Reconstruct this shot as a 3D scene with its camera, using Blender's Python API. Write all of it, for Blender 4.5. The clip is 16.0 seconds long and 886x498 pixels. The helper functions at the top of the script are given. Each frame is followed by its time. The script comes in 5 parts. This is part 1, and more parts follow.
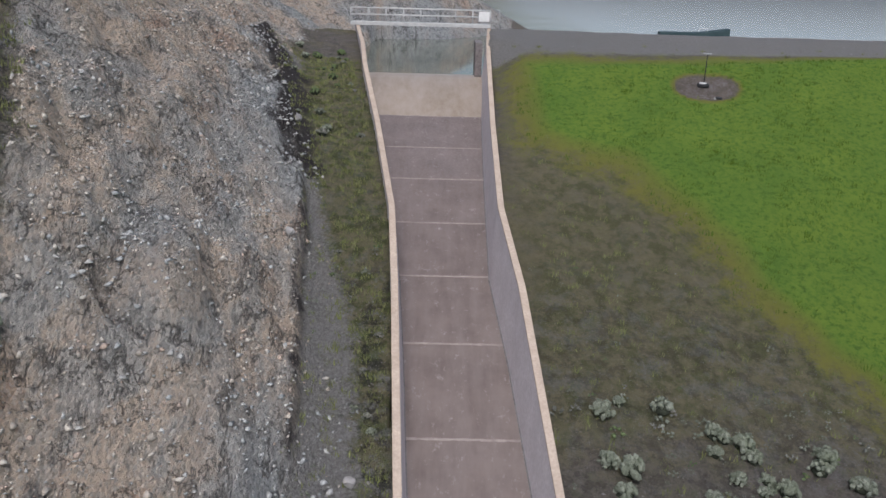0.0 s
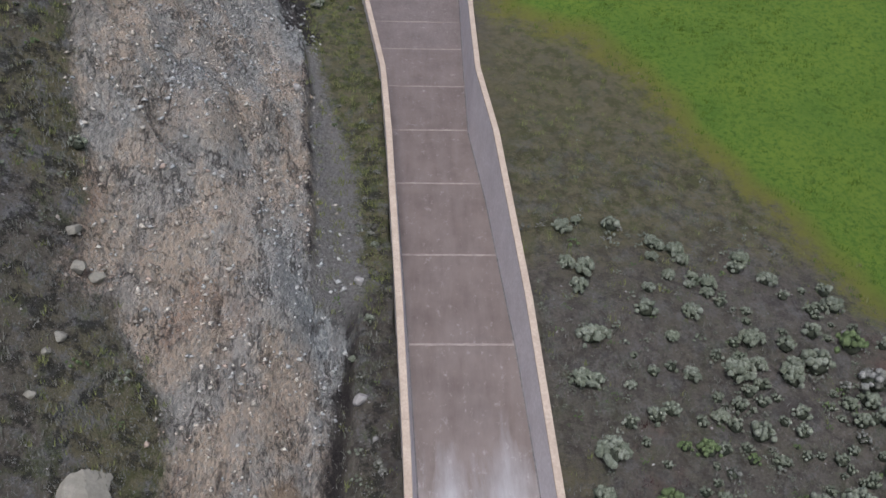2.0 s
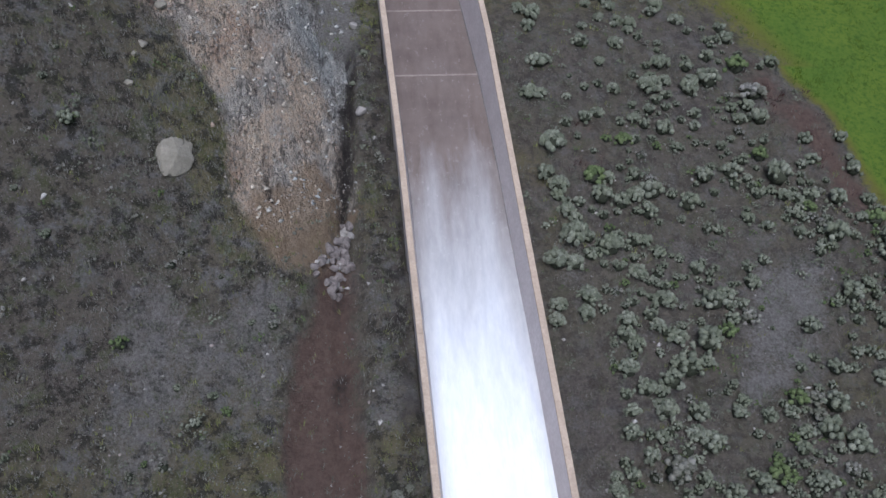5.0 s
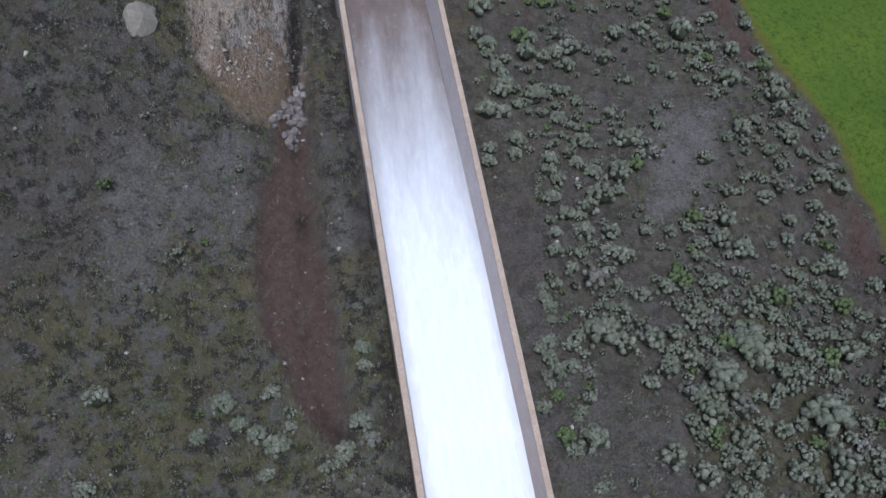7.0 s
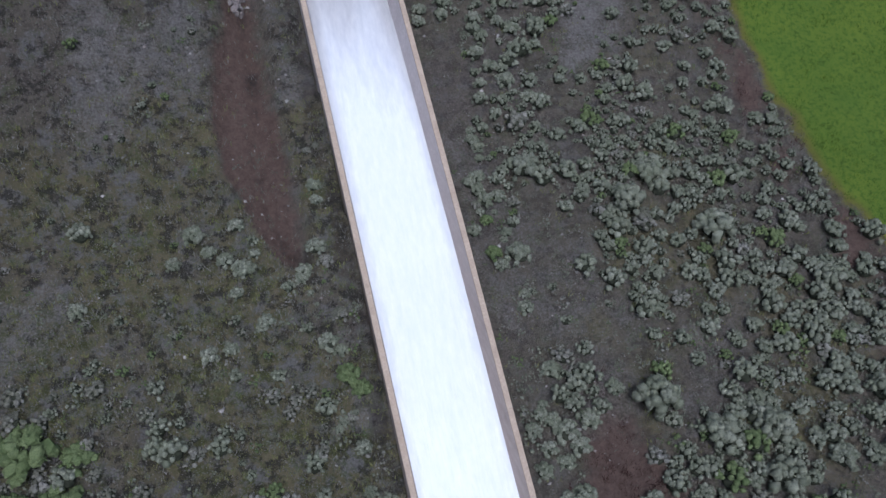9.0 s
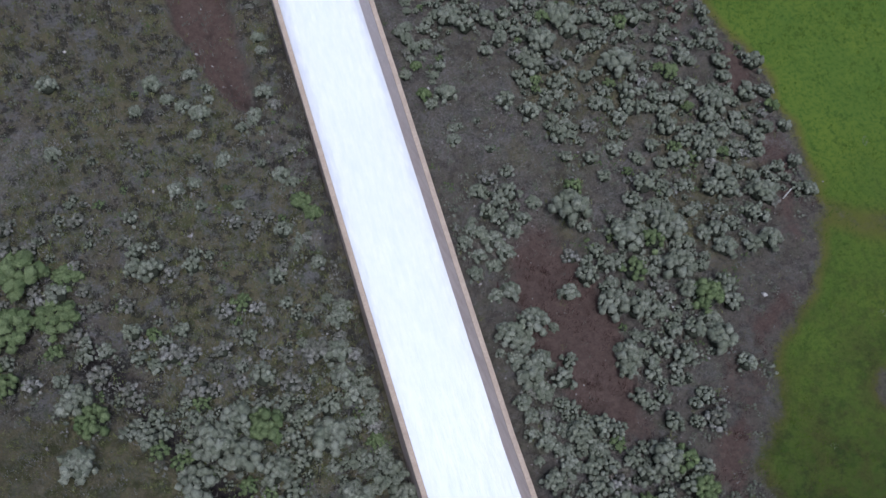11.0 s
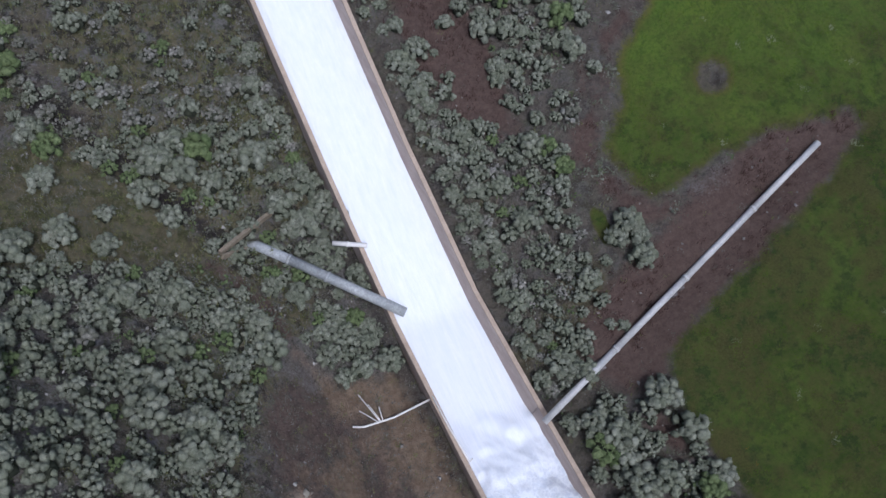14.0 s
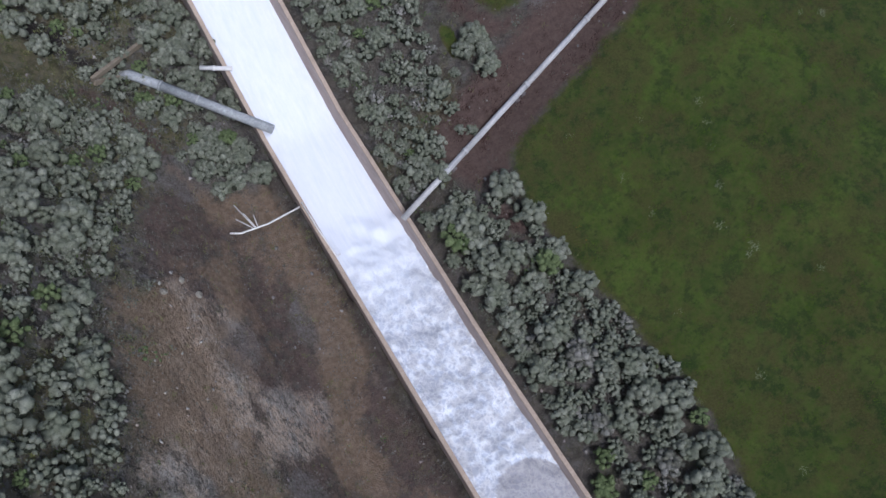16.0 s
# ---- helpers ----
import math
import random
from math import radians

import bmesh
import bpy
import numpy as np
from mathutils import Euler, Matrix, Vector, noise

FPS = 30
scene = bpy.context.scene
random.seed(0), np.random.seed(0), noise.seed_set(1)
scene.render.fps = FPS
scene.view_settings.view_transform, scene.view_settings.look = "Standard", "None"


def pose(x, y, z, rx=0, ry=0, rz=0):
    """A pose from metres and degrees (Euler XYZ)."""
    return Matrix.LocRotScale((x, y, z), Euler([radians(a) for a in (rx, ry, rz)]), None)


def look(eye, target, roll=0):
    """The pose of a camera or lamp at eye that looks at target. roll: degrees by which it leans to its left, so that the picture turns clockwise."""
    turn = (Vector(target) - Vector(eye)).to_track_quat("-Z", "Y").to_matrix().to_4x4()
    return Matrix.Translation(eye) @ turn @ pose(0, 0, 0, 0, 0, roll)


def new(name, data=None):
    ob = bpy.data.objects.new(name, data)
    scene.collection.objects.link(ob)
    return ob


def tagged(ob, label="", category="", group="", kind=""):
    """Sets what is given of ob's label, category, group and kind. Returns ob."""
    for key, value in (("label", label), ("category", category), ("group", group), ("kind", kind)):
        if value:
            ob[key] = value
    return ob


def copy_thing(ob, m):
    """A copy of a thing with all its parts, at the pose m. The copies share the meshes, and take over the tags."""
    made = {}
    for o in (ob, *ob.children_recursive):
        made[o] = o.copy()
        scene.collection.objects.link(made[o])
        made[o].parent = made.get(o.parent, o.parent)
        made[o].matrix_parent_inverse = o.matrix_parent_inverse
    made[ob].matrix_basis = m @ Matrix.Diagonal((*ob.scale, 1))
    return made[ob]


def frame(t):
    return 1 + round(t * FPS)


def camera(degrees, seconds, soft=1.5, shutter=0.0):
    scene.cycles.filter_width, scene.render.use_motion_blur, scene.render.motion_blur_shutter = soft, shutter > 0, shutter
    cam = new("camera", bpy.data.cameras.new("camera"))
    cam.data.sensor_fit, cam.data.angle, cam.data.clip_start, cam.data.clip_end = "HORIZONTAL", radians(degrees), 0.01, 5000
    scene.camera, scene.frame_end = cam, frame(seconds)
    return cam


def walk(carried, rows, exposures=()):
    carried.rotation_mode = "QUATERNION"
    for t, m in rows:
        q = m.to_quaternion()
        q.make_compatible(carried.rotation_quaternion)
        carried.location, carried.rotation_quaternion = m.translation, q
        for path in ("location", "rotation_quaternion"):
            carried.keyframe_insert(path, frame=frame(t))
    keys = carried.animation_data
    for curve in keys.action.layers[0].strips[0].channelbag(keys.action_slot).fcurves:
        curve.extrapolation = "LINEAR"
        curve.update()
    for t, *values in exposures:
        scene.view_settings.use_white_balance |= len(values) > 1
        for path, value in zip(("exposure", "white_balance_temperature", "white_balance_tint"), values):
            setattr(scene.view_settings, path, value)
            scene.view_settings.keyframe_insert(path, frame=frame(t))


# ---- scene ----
cam = camera(57.6, 16.0)
METRES, EYE, TILT, LEAN, TURN = 70.0, 50.0, -19.0, -1.5, 0.0
ROWS = [
    (0.0, 0.0, 0.0, 0.0, 0.0, 0.0, -0.0),
    (0.5, -0.002, -0.025, -0.0097, -0.43, -1.75, 0.19),
    (1.0, -0.0039, -0.0503, -0.0199, -0.82, -3.46, 0.39),
    (1.5, -0.006, -0.0764, -0.0293, -1.25, -5.2, 0.6),
    (2.0, -0.0087, -0.1032, -0.0393, -1.71, -6.94, 0.78),
    (2.5, -0.0109, -0.1307, -0.0496, -2.13, -8.66, 0.99),
    (3.0, -0.0134, -0.1592, -0.0601, -2.64, -10.43, 1.2),
    (3.5, -0.0169, -0.1878, -0.0712, -3.1, -12.17, 1.41),
    (4.0, -0.021, -0.2163, -0.082, -3.48, -13.9, 1.61),
    (4.5, -0.0262, -0.2457, -0.0929, -4.02, -15.62, 1.83),
    (5.0, -0.0317, -0.2753, -0.1033, -4.7, -17.48, 2.03),
    (7.5, -0.0428, -0.3983, -0.1402, -10.18, -24.51, 3.34),
    (8.0, -0.0461, -0.4246, -0.147, -11.31, -26.05, 3.55),
    (8.5, -0.0496, -0.4528, -0.1542, -12.33, -27.36, 3.78),
    (9.0, -0.0534, -0.4812, -0.161, -13.41, -28.62, 3.99),
    (11.5, -0.0826, -0.6322, -0.191, -19.29, -35.78, 4.86),
    (12.0, -0.0882, -0.6642, -0.1963, -20.47, -37.35, 5.02),
    (12.5, -0.0955, -0.6962, -0.2007, -21.57, -38.98, 5.17),
    (13.0, -0.1037, -0.7283, -0.2048, -22.73, -40.63, 5.33),
    (13.5, -0.1125, -0.7608, -0.2087, -24.03, -42.58, 5.44),
    (14.0, -0.1186, -0.7936, -0.2117, -25.26, -44.35, 5.71),
    (14.5, -0.118, -0.8289, -0.2149, -26.49, -46.0, 5.77),
    (15.0, -0.1125, -0.8673, -0.2191, -27.6, -47.78, 5.82),
    (15.5, -0.1025, -0.9105, -0.2247, -28.59, -49.48, 5.81),
    (16.0, -0.0924, -0.9551, -0.231, -29.76, -51.26, 5.62),
]
walk(cam, [(t, pose(0, 0, EYE, TILT, LEAN, TURN) @ pose(METRES * x, METRES * y, METRES * z, 90 + pitch, roll, yaw)) for t, x, y, z, yaw, pitch, roll in ROWS],
     exposures=[(0.0, 0.33, 6100, 10), (5.0, 0.15, 5700, 10.5), (9.0, -0.03, 5560, 12), (16.0, 0.0, 5680, 13.5)])

# ---- daylight: overcast sky, very soft sun ----
world = bpy.data.worlds.new("sky")
scene.world = world
world.use_nodes = True
_n, _l = world.node_tree.nodes, world.node_tree.links
_sky = _n.new("ShaderNodeTexSky")
_sky.sky_type, _sky.sun_disc = "NISHITA", False
_sky.sun_elevation, _sky.sun_rotation = radians(57), radians(183)
_sky.air_density, _sky.dust_density, _sky.ozone_density = 1.0, 4.0, 1.0
_hsv = _n.new("ShaderNodeHueSaturation")
_hsv.inputs["Saturation"].default_value = 0.8
_l.new(_sky.outputs[0], _hsv.inputs["Color"])
_l.new(_hsv.outputs[0], _n["Background"].inputs["Color"])
_n["Background"].inputs["Strength"].default_value = 0.118
sun = new("sun", bpy.data.lights.new("sun", "SUN"))
sun.data.energy, sun.data.angle, sun.data.color = 1.7, radians(16), (1.0, 0.98, 0.96)
sun.matrix_world = look((-3, -44, 70), (0, 0, 0))


# ---- materials ----
def mat(name, rough=0.9, spec=0.3):
    m = bpy.data.materials.new(name)
    m.use_nodes = True
    p = m.node_tree.nodes["Principled BSDF"]
    p.inputs["Roughness"].default_value = rough
    p.inputs["Specular IOR Level"].default_value = spec
    return m, m.node_tree.nodes, m.node_tree.links, p


def where(n):
    return n.new("ShaderNodeNewGeometry").outputs["Position"]


def noise_tex(n, l, scale, detail=4.0, rough=0.6, stretch=None, lo=0.3, hi=0.7):
    """World-space noise, stretched to 0..1 between lo and hi."""
    t = n.new("ShaderNodeTexNoise")
    t.inputs["Scale"].default_value, t.inputs["Detail"].default_value, t.inputs["Roughness"].default_value = scale, detail, rough
    src = where(n)
    if stretch:
        v = n.new("ShaderNodeMapping")
        v.inputs["Scale"].default_value = stretch
        l.new(src, v.inputs["Vector"])
        src = v.outputs[0]
    l.new(src, t.inputs["Vector"])
    r = n.new("ShaderNodeMapRange")
    r.inputs["From Min"].default_value, r.inputs["From Max"].default_value = lo, hi
    l.new(t.outputs["Fac"], r.inputs["Value"])
    return r.outputs[0]


def mix(n, l, fac, a, b):
    m = n.new("ShaderNodeMix")
    m.data_type = "RGBA"
    for sock, v in ((m.inputs[0], fac), (m.inputs[6], a), (m.inputs[7], b)):
        if isinstance(v, (int, float)):
            sock.default_value = v
        elif isinstance(v, tuple):
            sock.default_value = (*v, 1)
        else:
            l.new(v, sock)
    return m.outputs[2]


def calc(n, l, op, a, b, clamp=False):
    m = n.new("ShaderNodeMath")
    m.operation, m.use_clamp = op, clamp
    for sock, v in zip(m.inputs, (a, b)):
        if isinstance(v, (int, float)):
            sock.default_value = v
        else:
            l.new(v, sock)
    return m.outputs[0]


def bump(n, l, p, height, strength, dist):
    b = n.new("ShaderNodeBump")
    b.inputs["Strength"].default_value, b.inputs["Distance"].default_value = strength, dist
    l.new(height, b.inputs["Height"])
    l.new(b.outputs[0], p.inputs["Normal"])


def two_tone(name, a, b, scale, rough=0.9, spec=0.3, c=None, fine=None, strength=0.4, dist=0.02, stretch=None, metal=0.0):
    """Base colour from a to b by coarse noise, specks of c by fine noise, bump by the fine noise."""
    m, n, l, p = mat(name, rough, spec)
    col = mix(n, l, noise_tex(n, l, scale, stretch=stretch), a, b)
    f = noise_tex(n, l, fine or scale * 9, stretch=stretch)
    if c:
        col = mix(n, l, calc(n, l, "MULTIPLY", f, 0.6), col, c)
    l.new(col, p.inputs["Base Color"])
    p.inputs["Metallic"].default_value = metal
    bump(n, l, p, f, strength, dist)
    return m


def ground_material():
    m, n, l, p = mat("ground_cover", 0.95, 0.15)

    def attr(name):
        a = n.new("ShaderNodeAttribute")
        a.attribute_name = name
        s = n.new("ShaderNodeSeparateColor")
        l.new(a.outputs["Color"], s.inputs[0])
        return s.outputs

    grass, rock, red = attr("cover_a")
    olive, pale, tan = attr("cover_b")
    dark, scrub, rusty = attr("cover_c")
    rough = noise_tex(n, l, 0.9, 6, 0.7)
    fine = noise_tex(n, l, 7.0, 5, 0.7)
    mid = noise_tex(n, l, 2.3, 5, 0.65)
    big = noise_tex(n, l, 0.22, 3, 0.6)
    tiny = noise_tex(n, l, 28.0, 3, 0.7)

    def broken(mask, amount=0.55):
        d = calc(n, l, "SUBTRACT", rough, 0.5)
        e = calc(n, l, "SUBTRACT", fine, 0.5)
        d = calc(n, l, "ADD", calc(n, l, "MULTIPLY", d, amount), calc(n, l, "MULTIPLY", e, amount * 0.6))
        edge = calc(n, l, "MULTIPLY", calc(n, l, "MULTIPLY", mask, calc(n, l, "SUBTRACT", 1.0, mask)), 4.0, True)
        s = n.new("ShaderNodeMapRange")
        s.interpolation_type = "SMOOTHSTEP"
        s.inputs["From Min"].default_value, s.inputs["From Max"].default_value = 0.2, 0.8
        l.new(calc(n, l, "ADD", mask, calc(n, l, "MULTIPLY", d, edge)), s.inputs["Value"])
        return s.outputs[0]

    dirt = mix(n, l, mid, DIRT[0], DIRT[1])
    dirt = mix(n, l, calc(n, l, "MULTIPLY", fine, 0.55), dirt, DIRT[2])
    dirt = mix(n, l, calc(n, l, "MULTIPLY", big, 0.35), dirt, OLIVE[0])
    humus = calc(n, l, "MULTIPLY", noise_tex(n, l, 1.25, 7, 0.74, None, 0.49, 0.57), calc(n, l, "MULTIPLY", scrub, 0.82))
    ashen = calc(n, l, "MULTIPLY", noise_tex(n, l, 0.8, 7, 0.75, None, 0.50, 0.60), calc(n, l, "MULTIPLY", scrub, 0.85))
    greens = calc(n, l, "MULTIPLY", noise_tex(n, l, 0.9, 6, 0.75, (1.0, 0.8, 0.9), 0.52, 0.62), calc(n, l, "MULTIPLY", scrub, 0.7))
    speck = calc(n, l, "MULTIPLY", noise_tex(n, l, 11.0, 2, 0.6, None, 0.62, 0.72), calc(n, l, "MULTIPLY", scrub, 0.75))

    def mottled(c):
        c = mix(n, l, ashen, c, mix(n, l, fine, (0.150, 0.146, 0.148), (0.300, 0.294, 0.300)))
        c = mix(n, l, greens, c, mix(n, l, fine, (0.060, 0.078, 0.038), (0.160, 0.175, 0.080)))
        c = mix(n, l, humus, c, mix(n, l, fine, (0.022, 0.022, 0.019), (0.070, 0.066, 0.058)))
        return mix(n, l, speck, c, (0.36, 0.34, 0.33))

    redc = mix(n, l, mid, RED[0], RED[1])
    redc = mix(n, l, calc(n, l, "MULTIPLY", fine, 0.4), redc, RED[2])
    oli = mix(n, l, mid, OLIVE[0], OLIVE[1])
    oli = mix(n, l, calc(n, l, "MULTIPLY", fine, 0.5), oli, OLIVE[2])
    moss = calc(n, l, "MULTIPLY", noise_tex(n, l, 1.1, 5, 0.7, None, 0.46, 0.60), calc(n, l, "MULTIPLY", calc(n, l, "SUBTRACT", olive, 0.6), 2.6, True))
    oli = mix(n, l, moss, oli, OLIVE[3])
    lawn = mix(n, l, big, LAWN[0], LAWN[1])
    lawn = mix(n, l, calc(n, l, "MULTIPLY", mid, 0.35), lawn, LAWN[2])
    lawn = mix(n, l, calc(n, l, "MULTIPLY", tiny, 0.35), lawn, LAWN[3])
    lawn = mix(n, l, noise_tex(n, l, 3.2, 5, 0.75, None, 0.46, 0.66), lawn, LAWN[2])
    margin = calc(n, l, "MULTIPLY", calc(n, l, "MULTIPLY", grass, calc(n, l, "SUBTRACT", 1.0, grass)), 3.6, True)
    lawn = mix(n, l, margin, lawn, LAWN[6])
    lawn = mix(n, l, calc(n, l, "MULTIPLY", tan, 0.92), lawn, mix(n, l, mid, LAWN[4], LAWN[5]))
    tawny = calc(n, l, "MULTIPLY", noise_tex(n, l, 1.4, 6, 0.75, None, 0.48, 0.64), calc(n, l, "MULTIPLY", tan, 0.65))
    lawn = mix(n, l, tawny, lawn, (0.115, 0.108, 0.045))
    lush = calc(n, l, "MULTIPLY", noise_tex(n, l, 0.55, 5, 0.7, None, 0.52, 0.66), calc(n, l, "MULTIPLY", tan, 0.6))
    lawn = mix(n, l, lush, lawn, (0.045, 0.095, 0.020))

    clover = calc(n, l, "MULTIPLY", noise_tex(n, l, 0.7, 7, 0.78, None, 0.50, 0.57), calc(n, l, "MULTIPLY", tan, 0.75))
    lawn = mix(n, l, clover, lawn, mix(n, l, fine, (0.026, 0.058, 0.016), (0.060, 0.100, 0.030)))
    thatch = calc(n, l, "MULTIPLY", noise_tex(n, l, 0.36, 7, 0.78, None, 0.46, 0.56), calc(n, l, "MULTIPLY", tan, 0.7))
    lawn = mix(n, l, thatch, lawn, mix(n, l, fine, (0.080, 0.072, 0.026), (0.170, 0.155, 0.060)))
    lawn = mix(n, l, noise_tex(n, l, 0.8, 6, 0.8, None, 0.56, 0.72), lawn, mix(n, l, 0.45, lawn, (0.040, 0.085, 0.014)))

    def cells(scale):
        v = n.new("ShaderNodeTexVoronoi")
        v.inputs["Scale"].default_value = scale
        warp = n.new("ShaderNodeMapping")
        warp.inputs["Scale"].default_value = (1.25, 0.7, 0.8)
        l.new(where(n), warp.inputs["Vector"])
        l.new(warp.outputs[0], v.inputs["Vector"])
        c = n.new("ShaderNodeSeparateColor")
        l.new(v.outputs["Color"], c.inputs[0])
        return v.outputs["Distance"], c.outputs

    dist_a, rnd_a = cells(3.4)
    dist_b, rnd_b = cells(8.5)
    stone = mix(n, l, rnd_a[0], ROCK[0], ROCK[1])
    warm = calc(n, l, "ADD", 0.5, calc(n, l, "MULTIPLY", noise_tex(n, l, 0.5, 5, 0.65, (1.0, 0.5, 0.5), 0.44, 0.56), 0.95))
    stone = mix(n, l, calc(n, l, "MULTIPLY", tan, warm, True), stone, ROCK[2])
    rust = noise_tex(n, l, 0.4, 5, 0.65, (1.0, 0.45, 0.45), 0.54, 0.66)
    stone = mix(n, l, calc(n, l, "MULTIPLY", rust, calc(n, l, "ADD", 0.2, calc(n, l, "MULTIPLY", tan, 0.6))), stone, ROCK[5])
    stone = mix(n, l, calc(n, l, "GREATER_THAN", rnd_b[0], 0.72), stone, mix(n, l, 0.28, stone, ROCK[4]))
    stone = mix(n, l, calc(n, l, "LESS_THAN", rnd_b[1], 0.25), stone, mix(n, l, 0.36, stone, ROCK[3]))
    # pits and seams are darkened in the colour and also sunk in the bump
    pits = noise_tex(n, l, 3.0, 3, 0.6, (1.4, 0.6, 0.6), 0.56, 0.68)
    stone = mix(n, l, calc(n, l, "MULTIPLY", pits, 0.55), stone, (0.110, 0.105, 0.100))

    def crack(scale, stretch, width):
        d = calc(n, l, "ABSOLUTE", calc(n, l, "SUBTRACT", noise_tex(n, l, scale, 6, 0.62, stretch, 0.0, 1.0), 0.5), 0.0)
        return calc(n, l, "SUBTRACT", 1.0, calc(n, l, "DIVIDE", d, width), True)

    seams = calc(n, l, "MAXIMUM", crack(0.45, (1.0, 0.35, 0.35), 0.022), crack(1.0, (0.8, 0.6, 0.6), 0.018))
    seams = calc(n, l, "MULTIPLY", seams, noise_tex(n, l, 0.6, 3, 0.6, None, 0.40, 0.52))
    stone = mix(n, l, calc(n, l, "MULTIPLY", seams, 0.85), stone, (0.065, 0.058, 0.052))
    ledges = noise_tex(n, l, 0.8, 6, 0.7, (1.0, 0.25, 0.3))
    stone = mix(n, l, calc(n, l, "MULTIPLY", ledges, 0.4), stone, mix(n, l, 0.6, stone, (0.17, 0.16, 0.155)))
    gravel = mix(n, l, fine, GRAVEL[0], GRAVEL[1])
    out = mottled(mix(n, l, broken(olive), dirt, oli))
    out = mix(n, l, broken(red), out, redc)
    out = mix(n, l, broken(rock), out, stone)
    out = mix(n, l, broken(pale), out, gravel)
    out = mix(n, l, calc(n, l, "MULTIPLY", broken(rusty), 0.8), out, mix(n, l, mid, (0.24, 0.170, 0.112), (0.44, 0.33, 0.235)))
    # dark holds damp earth, plus shade coloured into the ditch, ledge and wall foot
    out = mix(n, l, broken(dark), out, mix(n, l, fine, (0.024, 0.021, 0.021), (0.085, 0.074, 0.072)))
    out = mix(n, l, broken(grass), out, lawn)
    l.new(out, p.inputs["Base Color"])
    h = calc(n, l, "ADD", calc(n, l, "MULTIPLY", fine, 0.6), calc(n, l, "MULTIPLY", tiny, 0.4))
    facet = calc(n, l, "ADD", calc(n, l, "SUBTRACT", rnd_a[1], dist_a), calc(n, l, "MULTIPLY", calc(n, l, "SUBTRACT", rnd_b[2], dist_b), 0.5))
    facet = calc(n, l, "SUBTRACT", facet, calc(n, l, "MULTIPLY", calc(n, l, "ADD", pits, seams), 0.8))
    h = calc(n, l, "ADD", h, calc(n, l, "MULTIPLY", facet, calc(n, l, "MULTIPLY", rock, 1.4)))
    bump(n, l, p, h, 1.0, 0.16)
    return m


DIRT = ((0.092, 0.077, 0.068), (0.178, 0.150, 0.134), (0.270, 0.243, 0.226))
RED = ((0.110, 0.069, 0.056), (0.195, 0.132, 0.110), (0.260, 0.205, 0.182))
OLIVE = ((0.165, 0.152, 0.082), (0.255, 0.222, 0.138), (0.150, 0.126, 0.090), (0.088, 0.100, 0.042))
LAWN = ((0.145, 0.275, 0.040), (0.240, 0.355, 0.046), (0.105, 0.205, 0.032), (0.270, 0.310, 0.065), (0.056, 0.092, 0.020), (0.125, 0.135, 0.045), (0.245, 0.225, 0.060))
ROCK = ((0.350, 0.365, 0.368), (0.530, 0.536, 0.528), (0.680, 0.545, 0.425), (0.200, 0.198, 0.192), (0.650, 0.625, 0.580), (0.500, 0.335, 0.245))
GRAVEL = ((0.190, 0.178, 0.170), (0.335, 0.318, 0.305))
GROUND = ground_material()
CONCRETE_WALL = two_tone("wall_concrete", (0.50, 0.455, 0.455), (0.62, 0.57, 0.575), 0.7, 0.85, 0.3, (0.40, 0.35, 0.34), 6.0, 0.25, 0.01)
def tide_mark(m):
    """Tan water staining on the lower walls, where spray reaches."""
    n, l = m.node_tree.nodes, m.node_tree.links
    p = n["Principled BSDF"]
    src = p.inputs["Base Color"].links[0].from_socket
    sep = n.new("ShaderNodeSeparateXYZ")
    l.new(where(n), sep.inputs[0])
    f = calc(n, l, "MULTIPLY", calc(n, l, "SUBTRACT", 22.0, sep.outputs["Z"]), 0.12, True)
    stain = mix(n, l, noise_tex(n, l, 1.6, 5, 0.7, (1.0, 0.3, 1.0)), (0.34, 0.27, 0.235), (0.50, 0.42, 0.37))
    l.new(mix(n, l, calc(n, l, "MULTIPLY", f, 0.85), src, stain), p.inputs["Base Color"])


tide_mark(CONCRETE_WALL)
COPING = two_tone("coping_concrete", (0.40, 0.315, 0.25), (0.52, 0.42, 0.34), 1.1, 0.9, 0.25, (0.28, 0.22, 0.18), 9.0, 0.3, 0.01)
FOOT_SHADOW = two_tone("foot_shadow", (0.05, 0.045, 0.05), (0.10, 0.09, 0.09), 3.0, 0.8, 0.3, (0.3, 0.28, 0.27), 5.0)
JOINT = two_tone("joint_mortar", (0.22, 0.18, 0.165), (0.36, 0.31, 0.28), 2.0, 0.8, 0.3, (0.20, 0.165, 0.155), 1.2)
WEIR = two_tone("weir_concrete", (0.19, 0.145, 0.10), (0.29, 0.235, 0.19), 0.5, 0.35, 0.5, (0.33, 0.28, 0.245), 2.2, 0.2, 0.01, (1.0, 0.25, 1.0))
RAIL = two_tone("galvanised_rail", (0.42, 0.42, 0.42), (0.60, 0.59, 0.57), 2.0, 0.5, 0.5, (0.3, 0.29, 0.28), 20.0, 0.1, 0.005)
WHITE = two_tone("white_paint", (0.70, 0.69, 0.68), (0.82, 0.81, 0.80), 2.0, 0.6, 0.4, (0.55, 0.53, 0.5), 12.0, 0.1, 0.005)
PIPE_GREY = two_tone("pipe_steel", (0.30, 0.33, 0.35), (0.46, 0.49, 0.51), 1.5, 0.55, 0.5, (0.14, 0.13, 0.12), 7.0, 0.2, 0.01)
PIPE_LIGHT = two_tone("pipe_plastic", (0.42, 0.43, 0.44), (0.58, 0.58, 0.58), 1.2, 0.5, 0.4, (0.30, 0.29, 0.28), 8.0, 0.1, 0.005)
